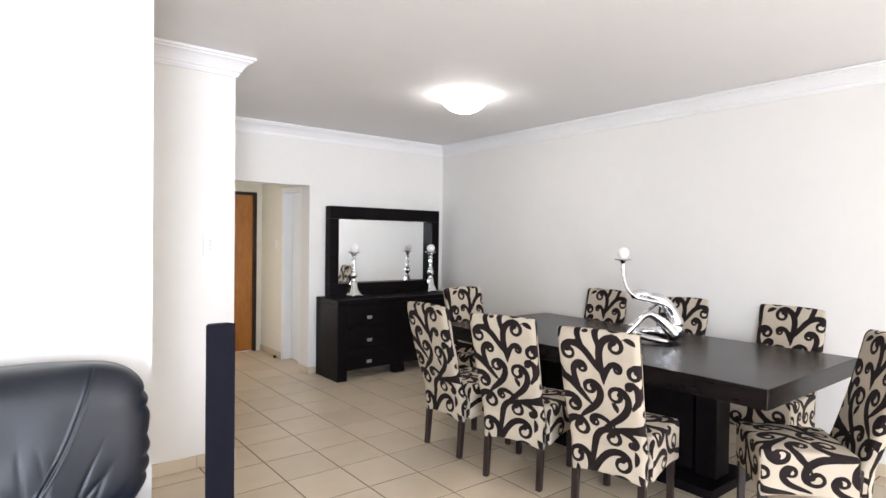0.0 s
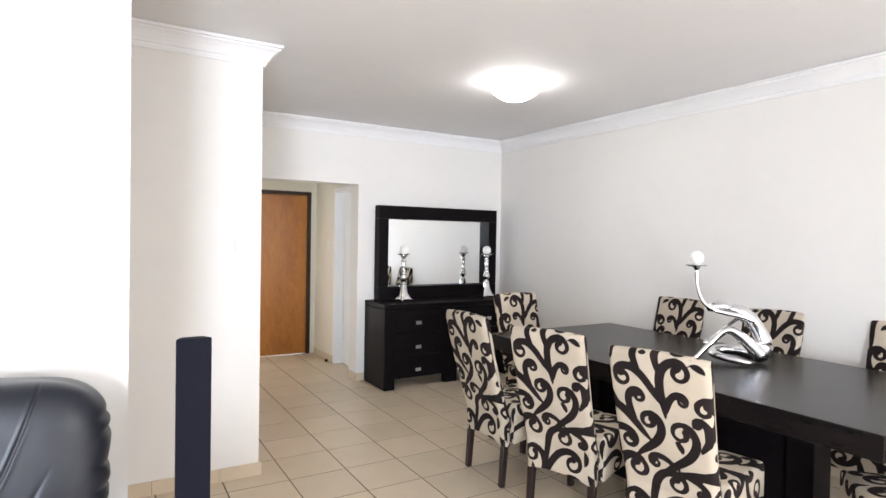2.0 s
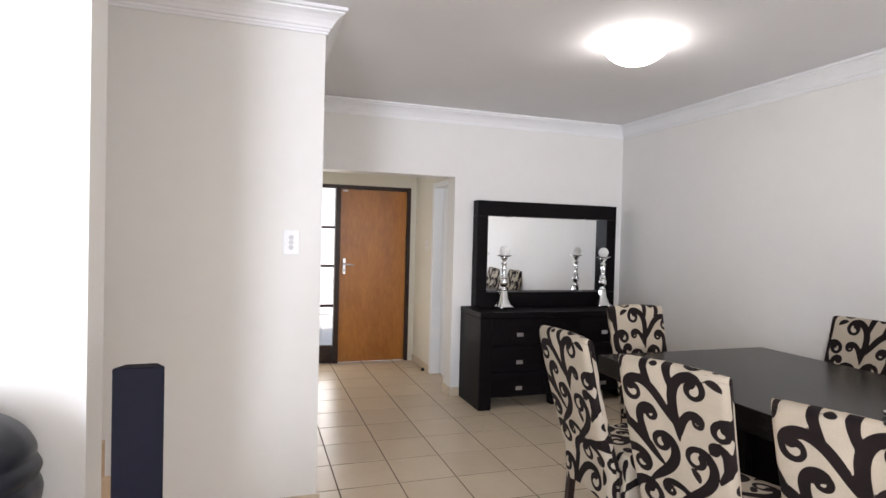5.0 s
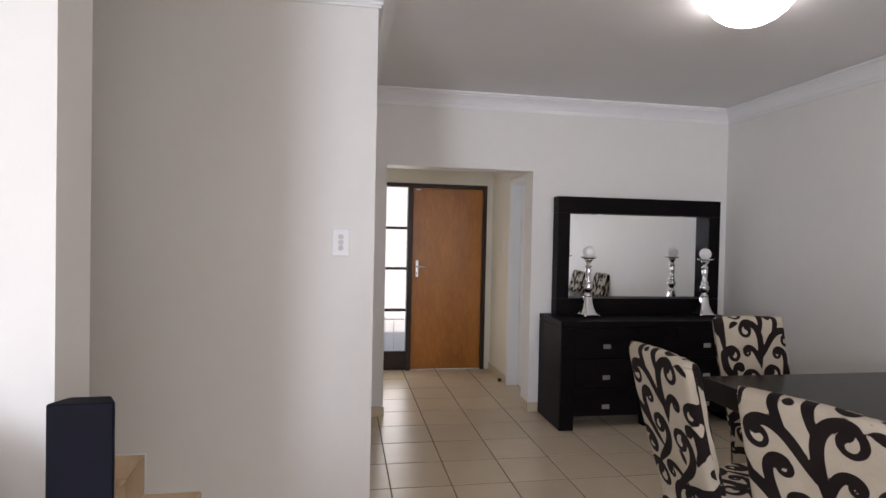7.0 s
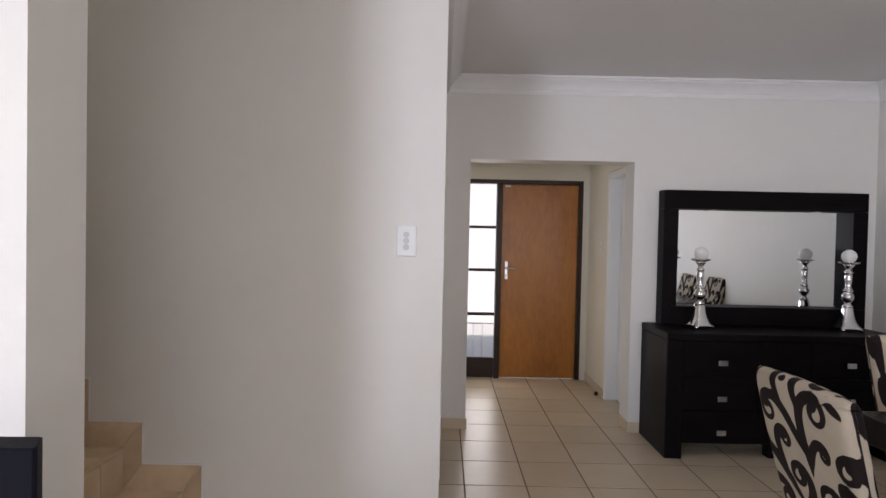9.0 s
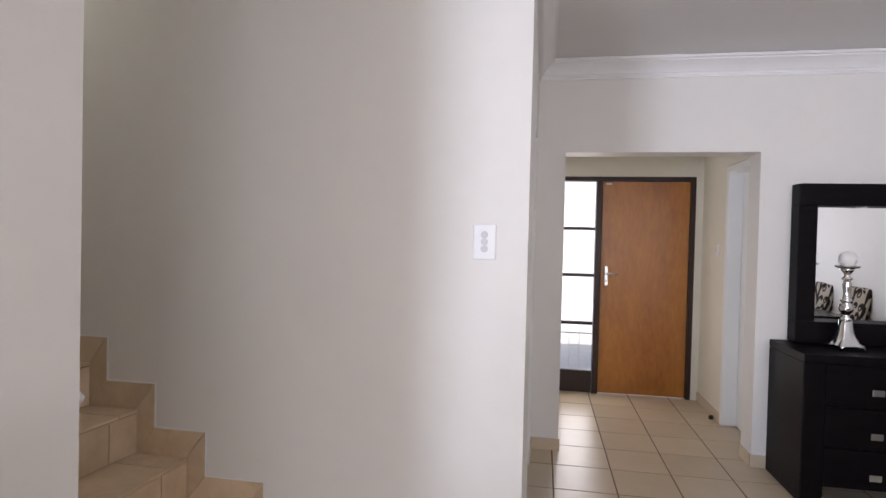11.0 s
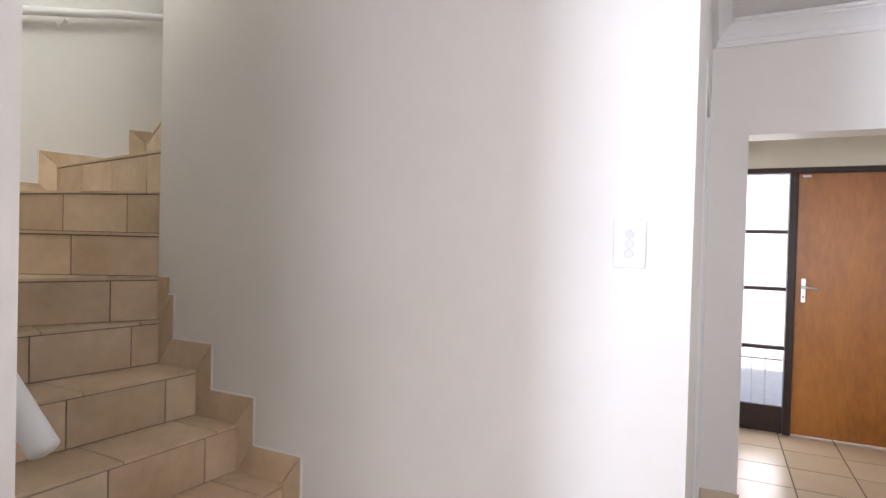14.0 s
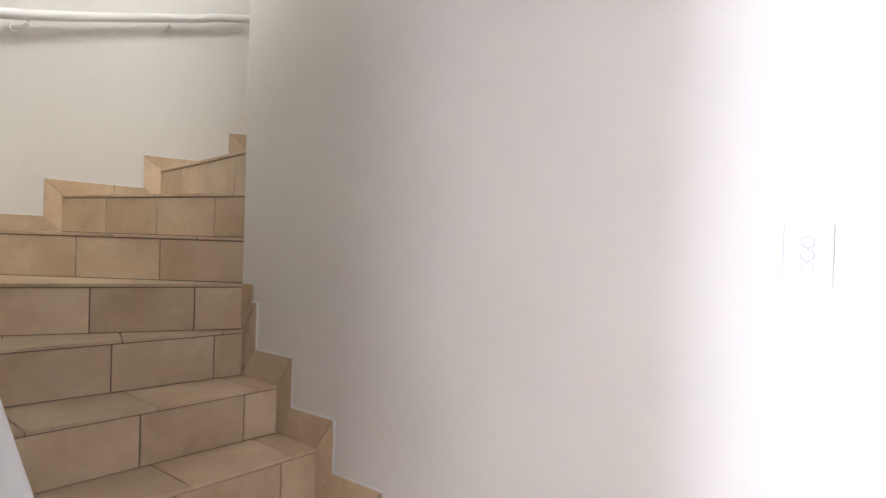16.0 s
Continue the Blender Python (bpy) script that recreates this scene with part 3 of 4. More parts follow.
# ---- switches ----
def switch(name, at, normal_turn, rockers, w, h, label):
    ob = thing(name, at, label, "light switch", turn=normal_turn)
    part("plate", box(-w / 2, w / 2, -0.011, -0.0005, -h / 2, h / 2, 0.005, 3), M_PLASTIC, ob)
    gap = h * 0.2
    for i in range(rockers):
        z = (i - (rockers - 1) / 2) * gap
        disc = add_lathe(bmesh.new(), [(0, 0.0), (w * 0.15, 0.0), (w * 0.15, 0.0025), (w * 0.13, 0.0036), (0, 0.003)], steps=20)
        bmesh.ops.transform(disc, verts=disc.verts, matrix=Matrix.Translation((0, -0.0112, z)) @ Matrix.Rotation(radians(90), 4, "X"))
        part("rocker", disc, M_ROCKER, ob, "pale grey round rocker")
    return ob


switch("light_switch", (1.537, Y_STAIR, 1.417), 0, 3, 0.083, 0.128, "white three-gang light switch on the stair wall")
switch("light_switch", (3.17, 6.62, 1.38), -90, 1, 0.05, 0.1, "narrow white light switch beside the front door")

# ---- ceiling lamp ----
lamp = thing("ceiling_lamp", (3.44, 3.42, CEIL), "lit round white glass ceiling lamp", "ceiling lamp")
part("base", add_lathe(bmesh.new(), [(0.0, -0.001), (0.15, -0.001), (0.16, -0.008), (0.155, -0.018), (0.0, -0.018)], steps=40), M_WHITE, lamp, "white metal base")
part("shade", add_lathe(bmesh.new(), [(0.0, -0.138), (0.045, -0.136), (0.085, -0.126), (0.125, -0.106), (0.16, -0.078), (0.182, -0.05), (0.19, -0.03), (0.188, -0.02), (0.0, -0.019)], steps=56), M_LAMP, lamp, "glowing frosted glass shade", smooth=True)
for a in (-75, 45, 165):
    c, s = math.cos(radians(a)), math.sin(radians(a))
    part("clip", add_lathe(bmesh.new(), [(0, -0.006), (0.004, -0.005), (0.006, 0.0), (0.004, 0.005), (0, 0.006)], (0.186 * c, 0.186 * s, -0.052), 12), M_STEEL, lamp, "chrome clip")
# thin grey line along part of the shade's rim
bm = bmesh.new()
add_tube(bm, [(0.189 * math.cos(radians(a)), 0.189 * math.sin(radians(a)), -0.042) for a in range(-105, -39, 5)], 0.0022, 8)
part("rim_line", bm, M_STEEL, lamp, "thin grey line along part of the rim")


# ---- dining chairs ----
def scroll_stroke(x, y, heading, hand, length, fat):
    """One scroll: it leaves its foot as a thin tail, swells, bends back and winds up round a drop-shaped end."""
    rows, n = [], 70
    for k in range(n + 1):
        t = k / n
        heading += hand * (-3.4 + (55 * 0.42 / length) * t ** 1.65) * length / n
        x, y = x + length / n * math.cos(heading), y + length / n * math.sin(heading)
        w = fat * (0.1 + 0.9 * math.sin(math.pi * min(1.0, t / 0.95) ** 0.75) ** 0.8)
        if t > 0.66:
            w = max(min(w, fat * 0.62), fat * (0.46 + 0.34 * max(0.0, (t - 0.9) / 0.1)))
        rows.append((x, y, w))
    return np.array(rows)


def clearance(a, b):
    """The least gap between the edges of two sets of stroke points."""
    return (np.hypot(a[:, None, 0] - b[None, :, 0], a[:, None, 1] - b[None, :, 1]) - a[:, None, 2] - b[None, :, 2]).min()


def scroll_strokes(wide, high, seed):
    """Strokes of a scroll pattern over a cloth of that size: vines that rise, fork and wind into spirals, as rows of (x, y, half width)."""
    rng = random.Random(seed)
    grow = 1.18  # the motif is laid out small and then enlarged to its size on the cloth
    wide, high = wide / grow, high / grow
    first_one = scroll_stroke(0.12, -0.1, 1.3, 1, 0.45, 0.0165)
    laid, hubs = [first_one], [first_one[-1, :2]]
    tails, curls = first_one[:36:2], first_one[36::2]
    for trial in range(14000):
        size = (1.0, 1.0, 0.85, 0.7, 0.58, 0.48, 0.4)[trial // 2000]
        x, y, way = rng.uniform(-0.15, wide + 0.15), rng.uniform(-0.3, high + 0.05), rng.uniform(0.5, 2.6)
        if trial % 4:
            stem, k = rng.choice(laid), rng.randrange(2, 40)
            x, y = stem[k, 0], stem[k, 1]
            way = math.atan2(stem[k + 1, 1] - stem[k, 1], stem[k + 1, 0] - stem[k, 0]) + rng.uniform(-0.6, 0.6)
            if math.sin(way) < -0.3:
                continue
        one = scroll_stroke(x, y, way, rng.choice((-1, 1)), size * rng.uniform(0.36, 0.46), (0.0092 + 0.0082 * size) * rng.uniform(0.92, 1.05))
        hub = one[-1, :2]
        if not (-0.06 < hub[0] < wide + 0.06 and -0.06 < hub[1] < high + 0.06):
            continue
        if np.hypot(*(np.array(hubs) - hub).T).min() < 0.045 + 0.035 * size:
            continue
        curl, tail = one[36::2], one[14:36:2]
        if clearance(curl, curls) > 0.004 and clearance(curl, tails) > 0.0035 and clearance(tail, curls) > 0.0035 and clearance(tail[4:], tails) > -0.003:
            laid.append(one)
            hubs.append(hub)
            tails, curls = np.concatenate([tails, one[:36:2]]), np.concatenate([curls, one[36::2]])
    rows = np.concatenate(laid)
    # slender leaves in the gaps
    for _ in range(900):
        x, y, d, long = rng.uniform(0, wide), rng.uniform(0, high), rng.uniform(0.7, 2.4), rng.uniform(0.05, 0.085)
        leaf = np.array([(x + long * t * math.cos(d + 0.6 * t), y + long * t * math.sin(d + 0.6 * t), 0.0115 * math.sin(math.pi * t) + 0.0005) for t in np.linspace(0, 1, 18)])
        if clearance(leaf[::2], rows[::3]) > 0.004:
            rows = np.concatenate([rows, leaf])
    return rows * grow


def scroll_field(points, strokes):
    """How far inside (+) or outside (-) the strokes each point of the cloth lies."""
    out = np.empty(len(points))
    for k in range(0, len(points), 400):
        p = points[k:k + 400]
        d = np.hypot(p[:, None, 0] - strokes[None, :, 0], p[:, None, 1] - strokes[None, :, 1])
        out[k:k + 400] = (strokes[None, :, 2] - d).max(axis=1)
    return np.clip(out, -0.02, 0.02)


def cloth_part(name, verts, faces, cloth, strokes, parent):
    me = bpy.data.meshes.new(name)
    me.from_pydata(verts, [], faces)
    me.materials.append(M_FABRIC)
    at = me.attributes.new("scroll", "FLOAT", "POINT")
    at.data.foreach_set("value", scroll_field(np.array(cloth), strokes).astype(np.float32))
    for p in me.polygons:
        p.use_smooth = True
    me.update()
    ob = new(name, me)
    ob.parent = parent
    return ob


def dining_chair():
    ob = thing("dining_chair", label="high-backed dining chair in cream fabric with dark brown scrolls", category="chair", group="chairs round the table")
    strokes = scroll_strokes(0.62, 1.0, 11)
    # backrest: a padded slab that leans back, its lower edge cut in a shallow arch
    nx, nz, wide, thick = 74, 124, 0.217, 0.037
    verts, cloth, faces = [], [], []
    for side in (1, -1):
        for i in range(nz + 1):
            q = i / nz
            t = q if q < 0.9 else 0.9 + 0.1 * math.sin((q - 0.9) / 0.1 * math.pi / 2)
            for j in range(nx + 1):
                s = math.sin((j / nx * 2 - 1) * math.pi / 2 * 0.999)
                s = 0.45 * s + 0.55 * (j / nx * 2 - 1)
                low = 0.245 + 0.025 * (1 - s * s)
                z = low + (1.04 - low) * t - (0.01 * s * s if t > 0.97 else 0)
                x = s * wide * (0.93 + 0.07 * t)
                mid = -0.19 - 0.18 * max(0.0, z - 0.42) / 0.6 - 0.018 * math.sin(math.pi * t)
                pad = thick * max(0.0, 1 - abs(s) ** 14) ** 0.5 * max(0.0, 1 - t ** 44) ** 0.5
                pad *= 1 + 0.05 * noise.noise(Vector((x * 9, side * 3.0, z * 7)))
                verts.append((x, mid + side * pad, z))
                cloth.append((x + 0.3 + (0.0 if side < 0 else 0.05) + math.copysign(max(0, abs(s) - 0.97) * 0.6, s), z - 0.2 + side * max(0, t - 0.985) * 1.5))
    row, sheet = nx + 1, (nx + 1) * (nz + 1)
    for i in range(nz):
        for j in range(nx):
            a = i * row + j
            faces.append((a + 1, a, a + row, a + row + 1))
            faces.append((sheet + a, sheet + a + 1, sheet + a + row + 1, sheet + a + row))
    for j in range(nx):
        faces.append((j, j + 1, sheet + j + 1, sheet + j))
    cloth_part("backrest", verts, faces, cloth, strokes, ob)
    # seat: a padded block with an arched apron
    half, rim, mid = Vector((0.226, 0.215, 0.118)), 0.022, Vector((0.0, 0.05, 0.369))
    verts, cloth, faces, index = [], [], [], {}

    def seat_point(q, uv):
        core = Vector([max(-half[k] + rim, min(half[k] - rim, q[k])) for k in range(3)])
        out = q - core
        p = core + out.normalized() * rim if out.length > 1e-6 else q
        fx, fy = p.x / half.x, p.y / half.y
        if p.z > 0:
            p.z += 0.016 * (1 - fx * fx) * (1 - fy * fy) * p.z / half.z
        else:
            p.z += 0.025 * -p.z / half.z * (1 - (fx * fx if abs(fy) > abs(fx) else fy * fy))
        p = p + mid
        key = (round(p.x, 5), round(p.y, 5), round(p.z, 5))
        if key not in index:
            index[key] = len(verts)
            verts.append(tuple(p))
            cloth.append(uv)
        return index[key]

    fine = 0.0065
    for axis, sign in ((2, 1), (0, 1), (0, -1), (1, 1), (1, -1), (2, -1)):
        ua, va = [k for k in range(3) if k != axis]
        nu, nv = int(2 * half[ua] / fine), int(2 * half[va] / fine)
        grid = []
        for i in range(nu + 1):
            line = []
            for k in range(nv + 1):
                q = Vector((0, 0, 0))
                q[axis] = sign * half[axis]
                q[ua], q[va] = half[ua] * (2 * i / nu - 1), half[va] * (2 * k / nv - 1)
                if axis == 2:
                    uv = (q.x + 0.3, q.y + 0.4)
                elif axis == 0:
                    uv = (0.3 + sign * (half.x + half.z - q.z), q.y + 0.4)
                else:
                    uv = (q.x + 0.3, 0.4 + sign * (half.y + half.z - q.z))
                line.append(seat_point(q, uv))
            grid.append(line)
        for i in range(nu):
            for k in range(nv):
                quad = (grid[i][k], grid[i + 1][k], grid[i + 1][k + 1], grid[i][k + 1])
                if len(set(quad)) == 4:
                    faces.append(quad if (sign > 0) == (axis != 1) else quad[::-1])
    cloth_part("seat", verts, faces, cloth, strokes, ob)
    for x, y, lean in ((-0.185, 0.24, 0), (0.185, 0.24, 0), (-0.18, -0.185, -0.03), (0.18, -0.185, -0.03)):
        bm = bmesh.new()
        lo = bmesh.ops.create_cube(bm, size=1.0)["verts"]
        for v in lo:
            w = 0.021 if v.co.z > 0 else 0.0165
            v.co = Vector((x + math.copysign(w, v.co.x), y + math.copysign(w, v.co.y) + (lean if v.co.z < 0 else 0), 0.42 if v.co.z > 0 else 0.0))
        bmesh.ops.bevel(bm, geom=list(bm.edges), offset=0.003, segments=1, affect="EDGES")
        part("leg", bm, M_LEG, ob, "dark brown wooden leg")
    return ob


first = dining_chair()
CHAIRS = [  # x, y of the seat, and the turn; 0 faces +y
    (3.13, 2.98, -90), (3.125, 2.372, -73), (3.17, 1.71, -77),
    (4.55, 3.07, 90), (4.56, 2.34, 88), (4.55, 1.51, 91),
    (3.83, 3.50, 180),
]
for x, y, turn in CHAIRS:
    copy_thing(first, pose(x, y, 0, 0, 0, turn))
first.matrix_world = pose(3.685, 1.0, 0, 0, 0, 38)

# ---- dining table ----
table = thing("dining_table", label="large dark polished wooden dining table on block pedestals", category="dining table")
TX0, TX1, TY0, TY1, TZ = 3.34, 4.62, 1.04, 3.56, 0.78
part("tabletop", box(TX0, TX1, TY0, TY1, TZ - 0.105, TZ, 0.006, 3), M_TABLE, table)
for y in (1.58, 2.98):
    part("pedestal", box(3.83, 4.0, y - 0.065, y + 0.065, 0.06, TZ - 0.106, 0.005), M_WENGE, table)
part("pedestal_panel", box(3.865, 3.965, 1.646, 2.914, 0.06, TZ - 0.106, 0.004), M_WENGE, table)
part("base_plate", box(3.66, 4.17, 1.45, 3.15, 0.001, 0.0595, 0.006), M_WENGE, table)

# ---- sideboard ----
sb = thing("sideboard", label="dark wooden sideboard with small square silver handles", category="sideboard")
SX0, SX1, SY0, SY1, SZ = 3.18, 4.77, 5.04, 5.535, 0.835
part("top", box(SX0, SX1, SY0, SY1, SZ - 0.045, SZ, 0.004), M_WENGE, sb)
for x0, x1 in ((SX0, SX0 + 0.115), (SX1 - 0.115, SX1)):
    part("side_panel", box(x0, x1, SY0 + 0.002, SY1, 0.001, SZ - 0.046, 0.006), M_WENGE, sb)
part("body", box(SX0 + 0.116, SX1 - 0.116, SY0 + 0.03, SY1, 0.1, SZ - 0.046), M_WENGE, sb)
part("foot", box(3.89, 4.03, SY0 + 0.04, SY0 + 0.12, 0.001, 0.099, 0.004), M_WENGE, sb)
for x0, x1, grip in ((SX0 + 0.12, 3.80, 1), (4.145, SX1 - 0.12, 1)):
    for z0, z1 in ((0.105, 0.32), (0.326, 0.545), (0.551, 0.783)):
        d = part("drawer", box(x0, x1, SY0 + 0.012, SY0 + 0.0295, z0, z1, 0.003), M_WENGE, sb)
        bm = bmesh.new()
        xm, zm = (x0 + x1) / 2, z1 - 0.14
        add_box(bm, xm - 0.03, xm + 0.03, SY0 - 0.008, SY0 - 0.002, zm - 0.017, zm + 0.017, 0.002)
        add_box(bm, xm - 0.012, xm + 0.012, SY0 - 0.002, SY0 + 0.012, zm - 0.008, zm + 0.008)
        part("handle", bm, M_STEEL, d, "square brushed silver handle")
part("door", box(3.804, 4.141, SY0 + 0.012, SY0 + 0.0295, 0.105, 0.783, 0.003), M_WENGE, sb)

# ---- mirror ----
mirror = thing("framed_mirror", label="large mirror in a deep dark wooden frame on the sideboard", category="mirror")
MX0, MX1, MZ0, MZ1, MY0, MY1 = 3.285, 4.765, SZ + 0.001, 1.815, 5.43, 5.545
FW, STILE = 0.135, 0.106
part("frame_rail", box(MX0, MX1, MY0, MY1, MZ1 - FW, MZ1, 0.004), M_WENGE, mirror)
part("frame_rail", box(MX0, MX1, MY0, MY1, MZ0, MZ0 + FW, 0.004), M_WENGE, mirror)
part("frame_stile", box(MX0, MX0 + STILE, MY0, MY1, MZ0 + FW + 0.001, MZ1 - FW - 0.001, 0.004), M_WENGE, mirror)
part("frame_stile", box(MX1 - STILE, MX1, MY0, MY1, MZ0 + FW + 0.001, MZ1 - FW - 0.001, 0.004), M_WENGE, mirror)
part("mirror_glass", box(MX0 + STILE + 0.001, MX1 - STILE - 0.001, MY1 - 0.02, MY1 - 0.012, MZ0 + FW + 0.001, MZ1 - FW - 0.001), M_MIRROR, mirror, "clear silvered glass")
for x in (3.66, 4.42):
    part("downlight", add_lathe(bmesh.new(), [(0, -0.006), (0.018, -0.006), (0.026, -0.004), (0.028, 0.0), (0, 0.0)], (x, MY0 + 0.05, MZ1 - FW - 0.0005), 20), M_CHROME, mirror, "small chrome downlight")


# ---- candlesticks ----
def candlestick():
    ob = thing("candlestick", label="ornate silver candlestick with a flared square foot on the sideboard", category="candlestick", group="candlesticks on the sideboard")
    # square foot with hollowed sides and four splayed toes
    bm = bmesh.new()
    rows = []
    for z, r, toe in ((0.014, 0.058, 0.034), (0.028, 0.056, 0.024), (0.045, 0.05, 0.010), (0.075, 0.041, 0.004), (0.11, 0.034, 0.0), (0.15, 0.029, 0.0), (0.172, 0.027, 0.0)):
        ring = []
        for i in range(32):
            a = 2 * math.pi * i / 32
            sq = 1 / max(abs(math.cos(a)), abs(math.sin(a)))
            corner = (sq - 1) / 0.414
            rad = r * (0.86 + 0.14 * sq) * (1 + 0.18 * corner) + toe * corner ** 2
            ring.append(bm.verts.new((rad * math.cos(a), rad * math.sin(a), z - (0.012 if z < 0.02 and corner > 0.6 else 0))))
        rows.append(ring)
    for a, b in zip(rows, rows[1:]):
        for i in range(32):
            bm.faces.new((a[i], a[(i + 1) % 32], b[(i + 1) % 32], b[i]))
    bm.faces.new(rows[0][::-1])
    bm.faces.new(rows[-1])
    part("foot", bm, M_CHROME, ob, smooth=True)
    stem = [(0.0, 0.17), (0.031, 0.17), (0.032, 0.179), (0.017, 0.19), (0.019, 0.205), (0.034, 0.222), (0.039, 0.243), (0.034, 0.262), (0.021, 0.272), (0.03, 0.28), (0.03, 0.29), (0.02, 0.3), (0.017, 0.325), (0.021, 0.355), (0.024, 0.385), (0.017, 0.402), (0.027, 0.409), (0.027, 0.416), (0.014, 0.425), (0.017, 0.442), (0.031, 0.459), (0.036, 0.468), (0.0, 0.468)]
    part("stem", add_lathe(bmesh.new(), stem, steps=24), M_CHROME, ob, smooth=True)
    part("drip_pan", add_lathe(bmesh.new(), [(0, 0.469), (0.03, 0.469), (0.058, 0.476), (0.066, 0.484), (0.064, 0.487), (0.055, 0.480), (0.0, 0.478)], steps=32), M_CHROME, ob, smooth=True)
    return ob


def ball_candle(at, r):
    ob = new("ball_candle", finish("ball_candle", add_lathe(bmesh.new(), [(0, 0), (r * 0.35, 0.003)] + [(r * math.cos(a), r + r * math.sin(a)) for a in np.linspace(-1.15, 1.5, 14)] + [(0.004, 2 * r), (0, 2 * r - 0.002)], steps=28), M_WAX, True))
    ob.matrix_world = pose(*at)
    return tagged(ob, "round white wax ball candle on a silver dish", "candle")


stick = candlestick()
stick.matrix_world = pose(3.49, 5.275, SZ, 0, 0, 10)
copy_thing(stick, pose(4.53, 5.285, SZ, 0, 0, -6))
ball_candle((3.49, 5.275, SZ + 0.4785), 0.047)
ball_candle((4.53, 5.285, SZ + 0.4785), 0.047)

# ---- statue on the table ----
def statue():
    bm = bmesh.new()
    limb(bm, [(0.045, 0.0, 0.04, 0.04), (0.085, 0.0, 0.06, 0.056), (0.098, 0.0, 0.115, 0.05), (0.075, 0.0, 0.175, 0.04), (0.035, 0.0, 0.235, 0.04), (-0.02, 0.0, 0.275, 0.04), (-0.055, 0.0, 0.29, 0.03), (-0.085, 0.0, 0.292, 0.018)], 18)
    limb(bm, [(-0.075, 0.0, 0.29, 0.016), (-0.095, 0.0, 0.302, 0.026), (-0.135, 0.0, 0.308, 0.032), (-0.175, 0.0, 0.3, 0.027), (-0.2, 0.0, 0.288, 0.013)], 16)
    limb(bm, [(0.025, -0.05, 0.235, 0.02), (-0.03, -0.055, 0.258, 0.016), (-0.09, -0.055, 0.268, 0.014), (-0.16, -0.05, 0.285, 0.013), (-0.215, -0.035, 0.315, 0.012), (-0.245, -0.015, 0.37, 0.011), (-0.257, 0.0, 0.44, 0.0105), (-0.262, 0.0, 0.515, 0.011)], 14)
    limb(bm, [(-0.262, 0.0, 0.51, 0.012), (-0.262, 0.0, 0.525, 0.022), (-0.262, 0.0, 0.532, 0.052), (-0.262, 0.0, 0.538, 0.058), (-0.262, 0.0, 0.541, 0.05)], 24, 3)
    limb(bm, [(0.06, -0.055, 0.05, 0.046), (0.02, -0.06, 0.095, 0.036), (-0.04, -0.06, 0.15, 0.028), (-0.095, -0.06, 0.182, 0.023), (-0.14, -0.06, 0.168, 0.02), (-0.19, -0.06, 0.115, 0.018), (-0.25, -0.06, 0.05, 0.012), (-0.275, -0.06, 0.022, 0.012), (-0.335, -0.06, 0.012, 0.009)], 16)
    limb(bm, [(0.06, 0.045, 0.045, 0.044), (0.0, 0.055, 0.055, 0.034), (-0.08, 0.05, 0.06, 0.028), (-0.15, 0.03, 0.055, 0.026), (-0.165, -0.01, 0.042, 0.022), (-0.12, -0.06, 0.03, 0.02), (-0.06, -0.1, 0.022, 0.018), (-0.01, -0.125, 0.016, 0.012)], 16)
    limb(bm, [(0.0, 0.045, 0.255, 0.018), (-0.05, 0.03, 0.225, 0.014), (-0.1, 0.0, 0.195, 0.012), (-0.15, -0.03, 0.165, 0.011), (-0.2, -0.045, 0.125, 0.012), (-0.215, -0.05, 0.112, 0.016), (-0.23, -0.05, 0.1, 0.01)], 12)
    me = finish("figurine", bm, M_CHROME, True)
    return tagged(new("figurine", me), "polished silver abstract seated figure on the dining table", "statue")


fig = statue()
FIG = (4.127, 2.06, TZ + 0.001, 0, 0, -38)
fig.matrix_world = pose(*FIG) @ Matrix.Scale(1.06, 4)
ball_candle(tuple(pose(*FIG) @ Vector((-0.262 * 1.06, 0.0, 0.541 * 1.06))), 0.04)

# ---- loudspeaker ----
spk = thing("floor_loudspeaker", (1.111, 2.085, 0), "tall slim charcoal floor-standing loudspeaker beside the sofa", "loudspeaker", turn=2)
part("foot", box(-0.11, 0.11, -0.13, 0.09, 0.0, 0.018, 0.004), M_BLACK, spk, "flat black foot")
bm = bmesh.new()
prism(bm, [(-0.034, -0.002), (-0.0525, -0.040), (-0.0525, -0.046), (-0.0505, -0.048), (0.0505, -0.048), (0.0525, -0.046), (0.0525, -0.040), (0.034, -0.002)], 0.019, 1.149)
bmesh.ops.bevel(bm, geom=[e for e in bm.edges if e.verts[0].co.z > 1.1 and e.verts[1].co.z > 1.1], offset=0.002, segments=1, affect="EDGES")
part("cabinet", bm, M_SPEAKER, spk)

